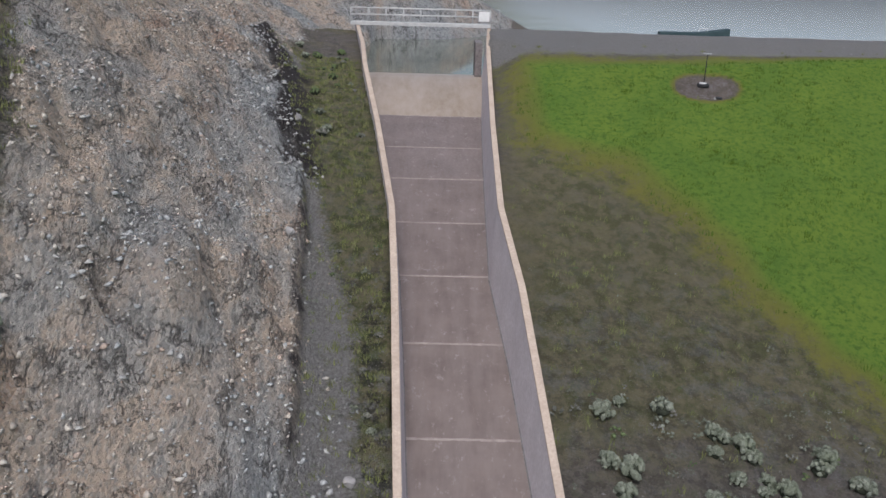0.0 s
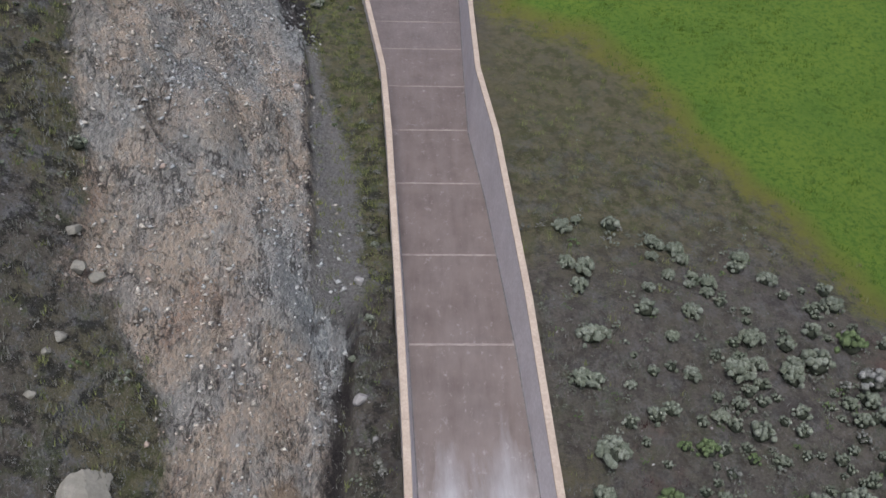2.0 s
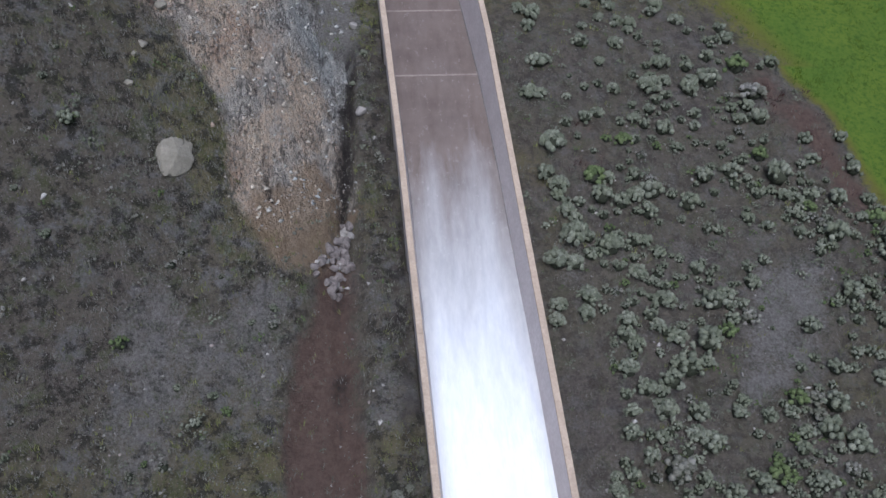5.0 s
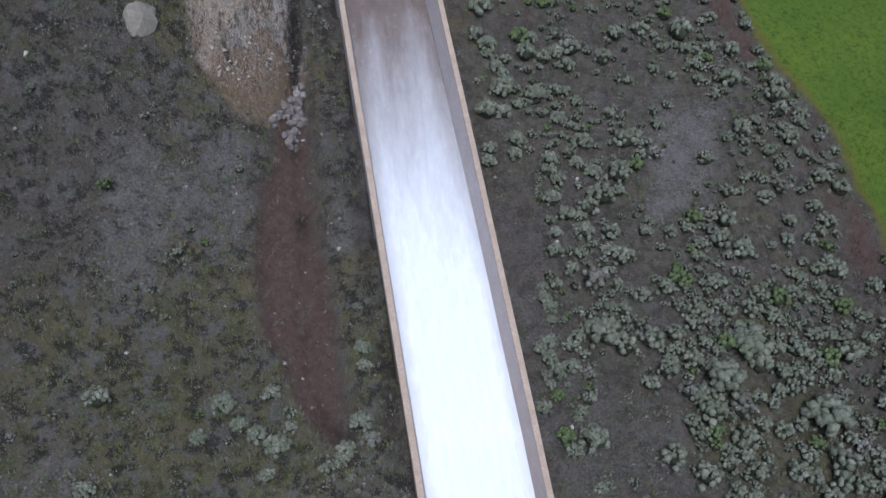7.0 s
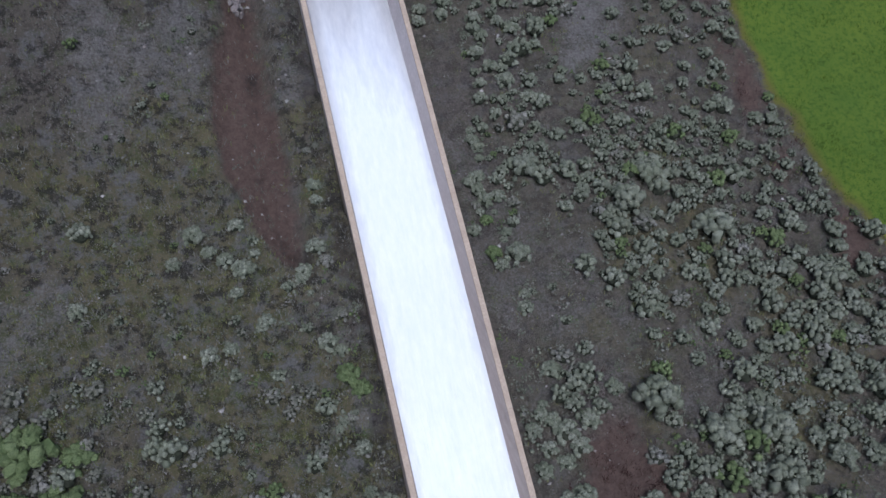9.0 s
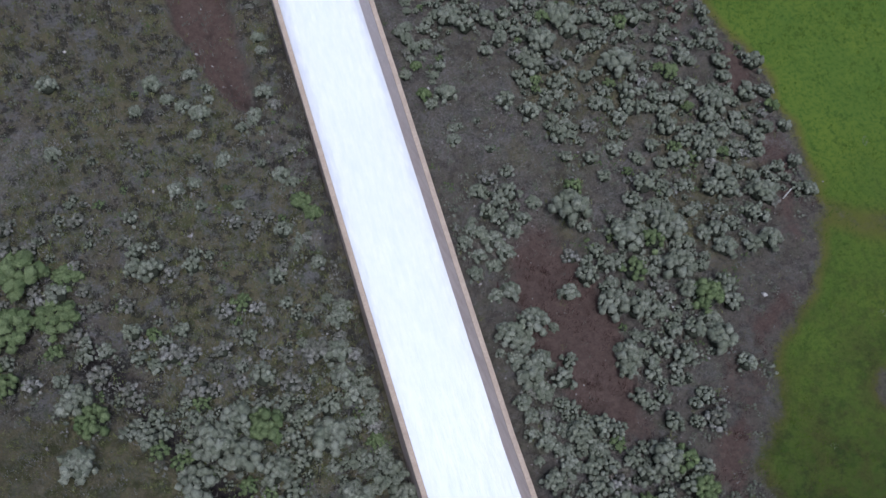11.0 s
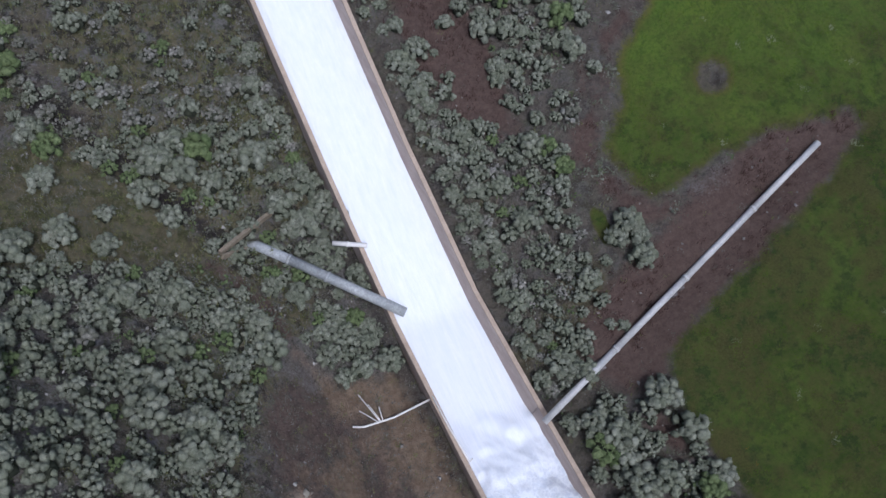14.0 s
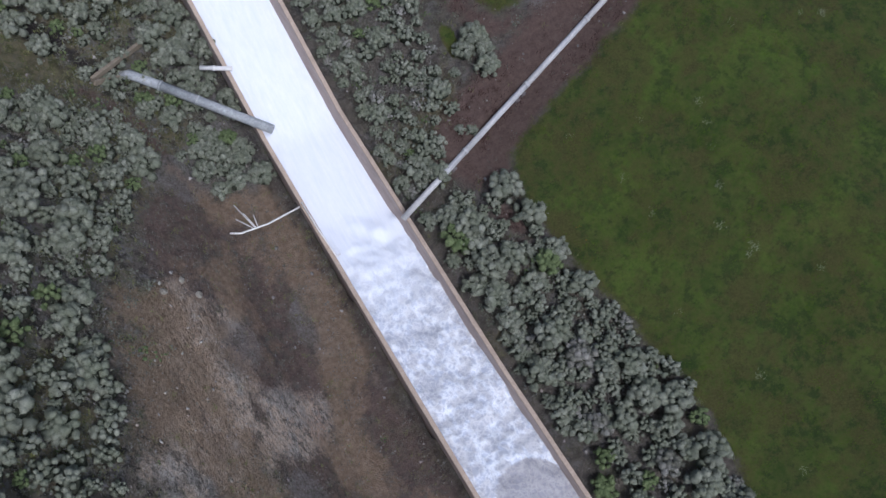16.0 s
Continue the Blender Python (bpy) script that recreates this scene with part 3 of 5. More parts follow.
def masks(x, y):
    """Where each kind of cover lies: lawn, rock, red earth, olive weeds, pale gravel, tan rock."""
    wob = 0.8 * fbm(x, y, 0.25, 3, 5)
    lawn_d = outline(x, y, LAWN_EDGE) + wob * 0.7
    spot = 1.75 - np.hypot((x - 17.9) / 1.25, (y - 54.4) / 0.95) + 0.25 * wob
    lawn = soft(lawn_d, np.where(y > 24, 5.0, 1.4)) * (1 - soft(spot, 0.5))
    lawn = np.maximum(lawn, soft(1 - np.hypot((x - 17.3) / 0.55, (y + 37.4) / 1.5), 0.5))
    hole = np.hypot(x - 29.6, y + 31.3)
    lawn = lawn * (1 - 0.3 * soft(0.9 - near_line(x, y, [(30.5, -19.4), (33, -21.5), (38, -23.8)]) + 0.3 * wob, 0.8))
    lawn = lawn * (1 - 0.75 * soft(1.3 - hole, 0.8))
    rock = np.maximum(soft(outline(x, y, ROCK_EDGE) + wob, 1.2), soft(outline(x, y, LOW_ROCK_EDGE) + 1.5 * wob, 3.0) * np.clip(0.40 + 0.75 * fbm(x, 0.6 * y, 0.35, 4, 36), 0.05, 0.85))
    bench = ledge_side(x, y)
    rock = rock * (1 - 0.6 * bench)
    strip = np.clip(1 - np.abs(lawn_d + 1.6) / 2.0, 0, 1) * np.clip((26 - y) / 4, 0, 1) * np.clip((y + 60) / 8, 0.25, 1)
    trench = soft(3.6 - near_line(x, y, [(36.5, -38.6), (28, -41), (16, -45)]), 2.0) * (1 - lawn)
    patch = soft(1.0 - np.hypot((x - 13 + 0.12 * (y + 21)) / 2.8, (y + 21.5) / 7.5) + 0.35 * wob, 0.5)
    red = np.maximum.reduce([strip * np.clip(0.72 + 0.7 * fbm(x, y, 0.35, 3, 44), 0.1, 0.9), trench, patch, soft(outline(x, y, GULLY_EDGE) + 0.35 * wob, 0.7) * np.clip((-2.3 - x + 0.8 * wob) / 1.6, 0.25, 0.95) * np.clip((15 - y) / 3, 0, 1),
                             0.6 * soft(0.7 - near_line(x, y, BARE_TRACK) + 0.4 * wob, 0.7), 0.35 * soft(1 - np.hypot((x - 9.6) / 1.3, (y - 18.4) / 1.6) + 0.3 * wob, 0.8),
                             0.56 * soft(outline(x, y, LOW_DIRT_EDGE) + wob, 2.0), soft(spot, 0.5) * 0.55])
    wall = station(y, 2)
    olive = np.where(x > wall, 0.85 * soft(outline(x, y, [(3, 62), (3, 25), (9, 27), (15, 28), (22, 28), (18, 40), (12, 47)]) + wob, 5.0), 0)
    shelf = soft(np.minimum(x + 14, station(y, 1) - x + 1), 1) * np.clip((y - 24) / 4, 0, 1) * np.clip((66 - y) / 4, 0, 1)
    olive = np.maximum(olive, shelf * np.where(x < 0, 1, 0))
    olive = np.maximum(olive, np.where(x < station(y, 1), np.clip(0.42 + fbm(x, y, 0.13, 4, 11) * 0.9, 0, 0.95), np.clip(fbm(x, y, 0.14, 3, 12) * 1.1 - 0.35, 0, 0.7)))
    olive = np.maximum(olive, 0.95 * soft(outline(x, y, MEADOW_EDGE) + wob, 1.5))
    olive = olive * (1 - 0.8 * soft(outline(x, y, LOW_DIRT_EDGE), 2) * np.clip(0.8 - 0.8 * fbm(x, 0.6 * y, 0.3, 3, 38), 0, 1))
    olive = olive * (1 - 0.9 * soft(outline(x, y, GULLY_EDGE), 1))
    road = soft(np.minimum(y - 60.5, 78 - y), 2.0) * np.where(x > wall - 0.5, 1, 0)
    pale = np.maximum(road, np.clip(fbm(x, y, 0.16, 3, 21) * 1.5 - 0.7, 0, np.where(x < 0, 0.5, 0.34)) * np.where(y < 26, 1, 0))
    pale = pale * (1 - soft(outline(x, y, GULLY_EDGE) + 0.4, 0.8))
    pale = np.maximum(pale, 0.2 * soft(outline(x, y, LOW_DIRT_EDGE) + wob, 2.0))
    pale = np.maximum(pale, 0.42 * soft(spot, 0.6))
    pale = np.maximum(pale, 0.6 * soft(outline(x, y, GREY_PATCH) + 0.8 * wob, 1.5))
    pale = np.maximum(pale, 0.75 * bench)
    dull = np.clip((-16 - y) / 26, 0, 1) * np.clip(0.85 + 0.28 * fbm(x, y, 0.3, 4, 33), 0.5, 1)
    tan = np.where(lawn > 0.02, dull, 1) * np.clip(np.where(lawn > 0.02, 1.0, 0.55 + np.where(lawn > 0.02, 0, 1) * (0.9 * fbm(x, y, 0.12, 3, 31)) + np.clip((-4.5 - x) / 5, -0.5, 0.5) * np.where((y > 0) & (x < 0), 1, 0) + np.where(y < 0, 0.6, 0) - 0.5 * np.clip((y - 32) / 6, 0, 1) * (y > 0) * np.clip((x + 15) / 4, 0, 1)), 0, 1)
    return lawn, rock, red, olive, pale, tan


def height(x, y, rough=True):
    """Ground level at plan points."""
    x, y = np.asarray(x, float), np.asarray(y, float)
    l, r = station(y, 1), station(y, 2)
    d = np.maximum(l - x, 0)
    flat = along(y, BANK_Y, BANK_FLAT)
    over = np.maximum(d - flat, 0)
    over = np.where(over < 2, over * over / 4 * 1.0, over - 1.0) + 0.5 * np.minimum(over, 2)
    hill = along(y, BANK_Y, BANK_RISE) * (np.minimum(over, 16) + 0.45 * np.clip(over - 16, 0, 60))
    zl = along(y, BANK_Y, BANK_Z) + hill + 0.05 * np.minimum(d, flat)
    w = np.clip((x - 8) / 20, -0.3, 1.3)
    zr = along(y, FIELD_Y, FIELD_NEAR) * (1 - w) + along(y, FIELD_Y, FIELD_FAR) * w
    z = np.where(x < (l + r) / 2, zl, zr)
    # lake bed, its rocky near shore and the far hills
    shore = -9 + 24 * np.clip((y - 82) / 40, 0, 1) ** 1.5 - 0.25 * np.clip(y - 122, 0, 400)
    bed = np.where(x < shore, LAKE_Z + 0.55 * np.minimum(shore - x, 30) + 0.2 * np.clip(shore - x - 30, 0, 300), LAKE_Z - np.minimum(0.4 * (x - shore), 4.0))
    t = np.clip((y - 76) / 8, 0, 1)
    z = z * (1 - t) + np.where(x < shore, np.maximum(bed, 0), bed) * t
    far = np.hypot(x, y - 60)
    z = z + np.clip((far - 420) / 500, 0, 1) ** 1.5 * (70 + 45 * fbm(x, y, 0.004, 3, 41)) * np.clip((y + 700) / 900, 0, 1) * np.clip((200 - x) / 350, 0.03, 1)
    z = z - 0.75 * np.clip(outline(x, y, GULLY_EDGE) / 0.7 + 0.3, 0, 1)
    z = z - 0.8 * np.clip(1 - near_line(x, y, GROOVE) / 0.55, 0, 1) - 0.45 * np.clip(1 - near_line(x, y, RILL) / 0.6, 0, 1) - 0.7 * np.clip(1 - near_line(x, y, DITCH) / 1.4, 0, 1)
    z = z + 0.7 * np.clip(1 - near_line(x, y, LEDGE[2:]) / 0.9, 0, 1) * (ledge_side(x, y) < 0.5) * (y > 24)
    for q in RILLS:
        z = z - 0.45 * np.clip(1 - near_line(x, y, q) / 0.5, 0, 1)
    z = z - 0.6 * np.clip(1.2 - np.hypot(x - 29.8, y + 31.4) / 0.6, 0, 1)
    z = z - 0.7 * np.clip(1 - near_line(x, y, [(36.5, -38.6), (28, -41), (16, -45)]) / 3.0, 0, 1)
    if rough:
        lawn, rock, red, olive, pale, tan = masks(x, y)
        near = np.clip(1.5 - np.maximum(np.abs(x - 5) / 60, np.abs(y) / 90), 0, 1)
        crag = (np.abs(fbm(x, 0.45 * y, 0.32, 5, 51)) * 1.1 - 0.4 + 0.26 * fbm(x, 0.6 * y, 1.3, 3, 52) - 0.35 * np.abs(fbm(x + 0.2 * y, 0.22 * y, 0.8, 3, 53))) * (1 - 0.75 * ledge_side(x, y))
        soil = 0.16 * fbm(x, y, 0.5, 4, 61) + 0.22 * fbm(x, y, 0.12, 2, 62)
        beside = np.clip(np.minimum(np.abs(x - l), np.abs(x - r)) / 1.5, 0.15, 1)
        z = z + near * beside * (rock * crag * np.where(y > 0, 1.0, 0.7) + (1 - rock) * soil * (1 - 0.6 * lawn) * np.where(y > 58, 0.2, 1))
    top = station(y, 3)
    beside_l, beside_r = np.maximum(l - x - 0.4, 0), np.maximum(x - r - 0.4, 0)
    z = np.where((x <= l + 0.12) & (y < 66), np.minimum(z, top - 0.3 + 0.9 * beside_l), z)
    z = np.where((x >= r - 0.12) & (y < 66), np.minimum(z, top - 0.3 + 0.55 * beside_r), z)
    trough = (x > l + 0.12) & (x < r - 0.12) & (y < 100)
    z = np.where(trough, np.minimum(z, station(y, 4) - 1.2), z)
    return z


# ---- ground: one sheet out to the horizon ----
def axis(lo, hi, step, end_lo, end_hi):
    core = list(np.arange(lo, hi + step / 2, step))
    s, a = step, core[-1]
    while a < end_hi:
        s *= 1.25
        a += s
        core.append(a)
    s, a = step, core[0]
    while a > end_lo:
        s *= 1.25
        a -= s
        core.insert(0, a)
    return np.array(core)


GX = np.concatenate([axis(-22, -2, 0.22, -1600, -1.9)[:-1], axis(-1.8, 42, 0.33, -1.9, 1800)[1:]])
GY = np.concatenate([axis(-82, 9, 0.36, -1500, 9.1)[:-1], axis(9.2, 50, 0.26, 9.1, 50.1)[1:-1], axis(50.2, 80, 0.36, 50.1, 2400)[1:]])


def build_ground():
    xx, yy = np.meshgrid(GX, GY)
    zz = height(xx, yy)
    nx, ny = len(GX), len(GY)
    co = np.stack([xx, yy, zz], -1).reshape(-1, 3)
    i = (np.arange(ny - 1)[:, None] * nx + np.arange(nx - 1)[None, :]).reshape(-1)
    faces = np.stack([i, i + 1, i + nx + 1, i + nx], 1)
    me = bpy.data.meshes.new("ground")
    me.vertices.add(len(co))
    me.vertices.foreach_set("co", co.ravel())
    me.loops.add(faces.size)
    me.loops.foreach_set("vertex_index", faces.ravel())
    me.polygons.add(len(faces))
    me.polygons.foreach_set("loop_start", np.arange(0, faces.size, 4))
    me.update(calc_edges=True)
    lawn, rock, red, olive, pale, tan = [a.ravel() for a in masks(xx, yy)]
    dark, scrub, rust = [a.ravel() for a in soils_and_shade(xx, yy)]
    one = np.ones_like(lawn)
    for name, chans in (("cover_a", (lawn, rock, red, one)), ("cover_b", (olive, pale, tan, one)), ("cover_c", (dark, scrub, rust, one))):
        at = me.color_attributes.new(name, "FLOAT_COLOR", "POINT")
        at.data.foreach_set("color", np.stack(chans, 1).ravel().astype(np.float32))
    me.materials.append(GROUND)
    me.shade_smooth()
    return tagged(new("ground", me), "hillside of dirt, scrub, green lawn and broken rock", "ground", kind="structure")


ground = build_ground()


def level(x, y):
    return float(height(np.array([x]), np.array([y]))[0])


# ---- the lake ----
def build_lake():
    bm = bmesh.new()
    xs, ys = (-60, -10, 0, 20, 60, 400, 1500), (67.2, 72, 80, 100, 200, 600, 2000)
    grid = [[bm.verts.new((x, y, LAKE_Z)) for x in xs] for y in ys]
    for a, b in zip(grid, grid[1:]):
        for k in range(len(xs) - 1):
            bm.faces.new((a[k], a[k + 1], b[k + 1], b[k]))
    ob = part("lake", bm, LAKE, None)
    return tagged(ob, "calm reservoir water mirroring a pale cloudy sky", "water", kind="structure")


lake = build_lake()


# ---- spillway chute ----
JOINTS = [60.0, 54.6, 50.0, 45.2, 40.3, 35.3, 29.8, 24.2]
while JOINTS[-1] > -78:
    JOINTS.append(JOINTS[-1] - 5.4)
THICK, BATTER = 0.3, 0.28


def cuts(a, b):
    """y values from a down to b, with the stations between them."""
    return [a] + [s for s in STATION[:, 0] if b < s < a] + [b]


def prism(bm, sections):
    """Joins equal closed cross-sections into one capped solid."""
    rings = [[bm.verts.new(q) for q in s] for s in sections]
    k = len(rings[0])
    for a, b in zip(rings, rings[1:]):
        for i in range(k):
            bm.faces.new((a[i], a[(i + 1) % k], b[(i + 1) % k], b[i]))
    bm.faces.new(rings[0])
    bm.faces.new(rings[-1])
    bmesh.ops.recalc_face_normals(bm, faces=bm.faces)


def build_chute():
    root = tagged(new("spillway_chute"), "long concrete spillway chute with low walls, wet at the top", "spillway", kind="structure")
    # side walls in cast sections, each with a paler coping
    tops = [78.0, 72.0, 66.0] + JOINTS
    for side in (1, 2):
        sgn = 1 if side == 1 else -1
        for a, b in zip(tops, tops[1:]):
            ys = cuts(a - 0.008, b + 0.008)
            bm, bc = bmesh.new(), bmesh.new()
            body, cope = [], []
            for y in ys:
                o, top, fl = float(station(y, side)), float(station(y, 3)), float(station(y, 4))
                body.append([(o + sgn * 0.01, y, fl - 1.6), (o + sgn * 0.01, y, top - 0.1), (o + sgn * THICK, y, top - 0.1),
                             (o + sgn * (THICK + BATTER), y, fl - 0.02), (o + sgn * (THICK + BATTER), y, fl - 1.6)])
                cope.append([(o - sgn * 0.01, y, top - 0.1), (o - sgn * 0.01, y, top - 0.025), (o + sgn * 0.02, y, top), (o + sgn * (THICK - 0.01), y, top),
                             (o + sgn * (THICK + 0.025), y, top - 0.025), (o + sgn * (THICK + 0.025), y, top - 0.1)])
            prism(bm, body)
            prism(bc, cope)
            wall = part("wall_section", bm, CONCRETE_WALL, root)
            part("coping", bc, COPING, wall, "tan weathered concrete coping")
    # floor slabs between the joints, with a raised mortar line at each joint
    for a, b in zip(JOINTS, JOINTS[1:]):
        bm = bmesh.new()
        secs = []
        for y in cuts(a - 0.05, b + 0.05):
            x0, x1, z = float(station(y, 1)) + THICK + BATTER - 0.05, float(station(y, 2)) - THICK - BATTER + 0.05, float(station(y, 4))
            secs.append([(x0, y, z - 0.5), (x0, y, z), (x1, y, z), (x1, y, z - 0.5)])
        prism(bm, secs)
        part("floor_slab", bm, SLAB, root)
    for a in JOINTS[:8]:
        bm = bmesh.new()
        x0, x1, z = float(station(a, 1)) + THICK + BATTER, float(station(a, 2)) - THICK - BATTER, float(station(a, 4))
        slope = float(station(a + 0.2, 4) - station(a - 0.2, 4)) / 0.4
        n = 26
        prism(bm, [[(x0 + (x1 - x0) * i / n, a - 0.055 + 0.012 * random.uniform(-1, 1), z - 0.3), (x0 + (x1 - x0) * i / n, a - 0.06 + 0.03 * random.uniform(-1, 1), z + 0.012 - 0.055 * slope),
                    (x0 + (x1 - x0) * i / n, a + 0.055 + 0.02 * random.uniform(-1, 1), z + 0.012 + 0.055 * slope), (x0 + (x1 - x0) * i / n, a + 0.055, z - 0.3)] for i in range(n + 1)])
        part("joint", bm, JOINT, root, "pale mortar joint across the chute floor")
    # dark strip standing in for the shadow line along the foot of each wall
    for side in (1, 2):
        sgn = 1 if side == 1 else -1
        for a, b in zip(JOINTS, JOINTS[1:]):
            bm = bmesh.new()
            secs = []
            for y in cuts(a, b):
                x, z = float(station(y, side)) + sgn * (THICK + BATTER), float(station(y, 4))
                secs.append([(x - sgn * 0.03, y, z - 0.2), (x - sgn * 0.03, y, z + 0.05), (x + sgn * 0.05, y, z + 0.02), (x + sgn * 0.05, y, z - 0.2)])
            prism(bm, secs)
            part("foot_shadow", bm, FOOT_SHADOW, root)
    # rounded weir crest and its apron
    bm = bmesh.new()
    prof = []
    for i in range(25):
        t = i / 24
        y = 67.4 - t * 7.35
        z = LAKE_Z + 0.03 - 0.05 * max(0, t - 0.05) - 2.15 * max(0, (t - 0.12) / 0.88) ** 1.5
        prof.append((y, z))
    secs = []
    for k in range(9):
        f = k / 8
        ring = []
        for y, z in prof:
            x0, x1 = float(station(y, 1)) + 0.2, float(station(y, 2)) - 0.2
            ring.append((x0 + (x1 - x0) * f, y, z))
        ring += [(ring[-1][0], prof[-1][0], 38.0), (ring[0][0], prof[0][0], 38.0)]
        secs.append(ring)
    prism(bm, secs)
    part("weir_crest", bm, WEIR, root, "rounded tan concrete weir crest, wet")
    # guide pier by the weir
    bm = bmesh.new()
    box(bm, (2.75, 66.2, 39.5), (3.3, 69.2, 44.7), 0.04)
    part("guide_pier", bm, STONE_DARK, root, "dark wet concrete guide pier")
    return root


chute = build_chute()


def build_white_water():
    """The sheet of water on the chute floor, white from the steep part down into the pool."""
    ys = np.concatenate([np.arange(23.6, -46, -0.4), np.arange(-46, -82, -0.2)])
    nx = 44
    verts, air = [], []
    for y in ys:
        x0, x1 = float(station(y, 1)) + THICK + 0.12, float(station(y, 2)) - THICK - 0.12
        fl = float(station(y, 4))
        pool = -0.62
        xs = np.linspace(x0, x1, nx)
        deep = np.clip((19 - y) / 30, 0, 1) * 0.14 + 0.015
        z = np.full(nx, fl) + deep + 0.02 * fbm(xs * 2.0, np.full(nx, y * 0.3), 1.0, 2, 71)
        churn = np.clip((-42 - y) / 6, 0, 1) * np.clip((y + 70) / 3, 0, 1)
        surf = pool + 0.22 * churn * fbm(xs, np.full(nx, y), 0.8, 4, 72) + 0.03 * fbm(xs, np.full(nx, y), 1.0, 2, 73)
        z = np.maximum(z, surf)
        front = -67.2 + 0.9 * fbm(xs, np.zeros(nx), 0.5, 3, 74) - 1.6 * np.abs((xs - (x0 + x1) / 2) / 3.2) ** 2
        ramp = np.clip((21.5 - y + 1.6 * fbm(xs, np.full(nx, y * 0.15), 1.1, 3, 75)) / 21, 0, 1)
        white = (ramp * ramp * (3 - 2 * ramp)) ** 0.8 * (1 - 0.5 * np.clip(0.9 - np.minimum(xs - x0, x1 - xs), 0, 1) * np.clip((y + 30) / 40, 0, 1))
        foam = 0.62 + 0.45 * (1 - 1.9 * np.abs(fbm(xs, np.full(nx, y), 1.1, 4, 76)))
        white = np.where(y < -46, np.where(y > front, white * (1 - np.clip((-46 - y) / 10, 0, 1) * (1 - np.clip(foam, 0.68, 1))), 0.42), white)
        for x, q, w in zip(xs, z, white):
            verts.append((x, y, q))
            air.append(w)
    ny = len(ys)
    faces = [(j * nx + i, (j + 1) * nx + i, (j + 1) * nx + i + 1, j * nx + i + 1) for j in range(ny - 1) for i in range(nx - 1)]
    me = mesh_from("white_water", verts, faces, FOAM, True)
    at = me.attributes.new("air", "FLOAT", "POINT")
    at.data.foreach_set("value", np.array(air, np.float32))
    return tagged(new("white_water", me), "white foaming water rushing down the chute", "water", kind="structure")


white_water = build_white_water()


# ---- footbridge over the intake ----
def build_bridge():
    root = tagged(new("footbridge"), "narrow steel footbridge with pipe railings over the spillway intake", "footbridge")
    root.location = (-1.9, 75.5, 45.6)
    x0, x1, y0, y1 = -6.3, 6.3, -0.6, 0.6
    bm = bmesh.new()
    box(bm, (x0, y0, -0.14), (x1, y1, 0.0), 0.02)
    part("deck", bm, RAIL, root, "pale steel deck plate")
    for y in (y0, y1):
        bm = bmesh.new()
        box(bm, (x0, y - 0.05, -0.3), (x1, y + 0.05, -0.145), 0.01)
        part("edge_beam", bm, RAIL, root)
        for z in (0.6, 1.18):
            bm = bmesh.new()
            tube(bm, [(x0, y, z), (x1, y, z)], 0.035, 8)
            part("rail", bm, RAIL, root)
        for k in range(9):
            x = x0 + 0.05 + (x1 - x0 - 0.1) * k / 8
            bm = bmesh.new()
            tube(bm, [(x, y, -0.02), (x, y, 1.16)], 0.035, 8)
            part("post", bm, RAIL, root)
    for x in (x0 + 0.05,):
        bm = bmesh.new()
        tube(bm, [(x, y0, 0.02), (x - 0.45, y0, 1.2)], 0.03, 8)
        part("brace", bm, RAIL, root)
    bm = bmesh.new()
    box(bm, (5.2, y0 - 0.10, 0.25), (6.15, y0 - 0.05, 1.1), 0.01)
    part("sign_board", bm, WHITE, root, "blank white sign board on the railing")
    return root


build_bridge()


def build_hand_post():
    root = tagged(new("marker_post"), "short bent galvanised pipe post beside the footbridge", "post")
    root.location = (5.1, 73.6, level(5.1, 73.6))
    bm = bmesh.new()
    tube(bm, [(0, 0, -0.2), (0, 0, 1.2), (-0.05, 0, 1.5), (-0.15, 0, 1.62)], 0.05, 8)
    part("pipe", bm, RAIL, root)
    bm = bmesh.new()
    tube(bm, [(0.06, -0.02, 0.6), (-0.7, 0.1, 0.75)], 0.035, 8)
    part("arm", bm, RAIL, root)
    return root


build_hand_post()


def build_intake_hood():
    root = tagged(new("intake_hood"), "dark sheet-metal intake hood at the lake edge", "intake hood")
    root.location = (26.6, 88, 41.85)
    bm = bmesh.new()
    prism(bm, [[(x, -0.6, -1.2), (x, -0.6, z), (x, 0.6, z + 0.04), (x, 0.6, -1.2)] for x, z in ((-3.6, 2.72), (-0.2, 2.74), (1.2, 2.8), (3.7, 3.18))])
    part("body", bm, TEAL, root)
    bm = bmesh.new()
    tube(bm, [(0.6, 0, 2.7), (0.6, 0, 3.15), (1.5, 0, 3.2), (1.5, 0, 2.8)], 0.05, 6)
    part("handle", bm, RAIL, root)
    return root


build_intake_hood()


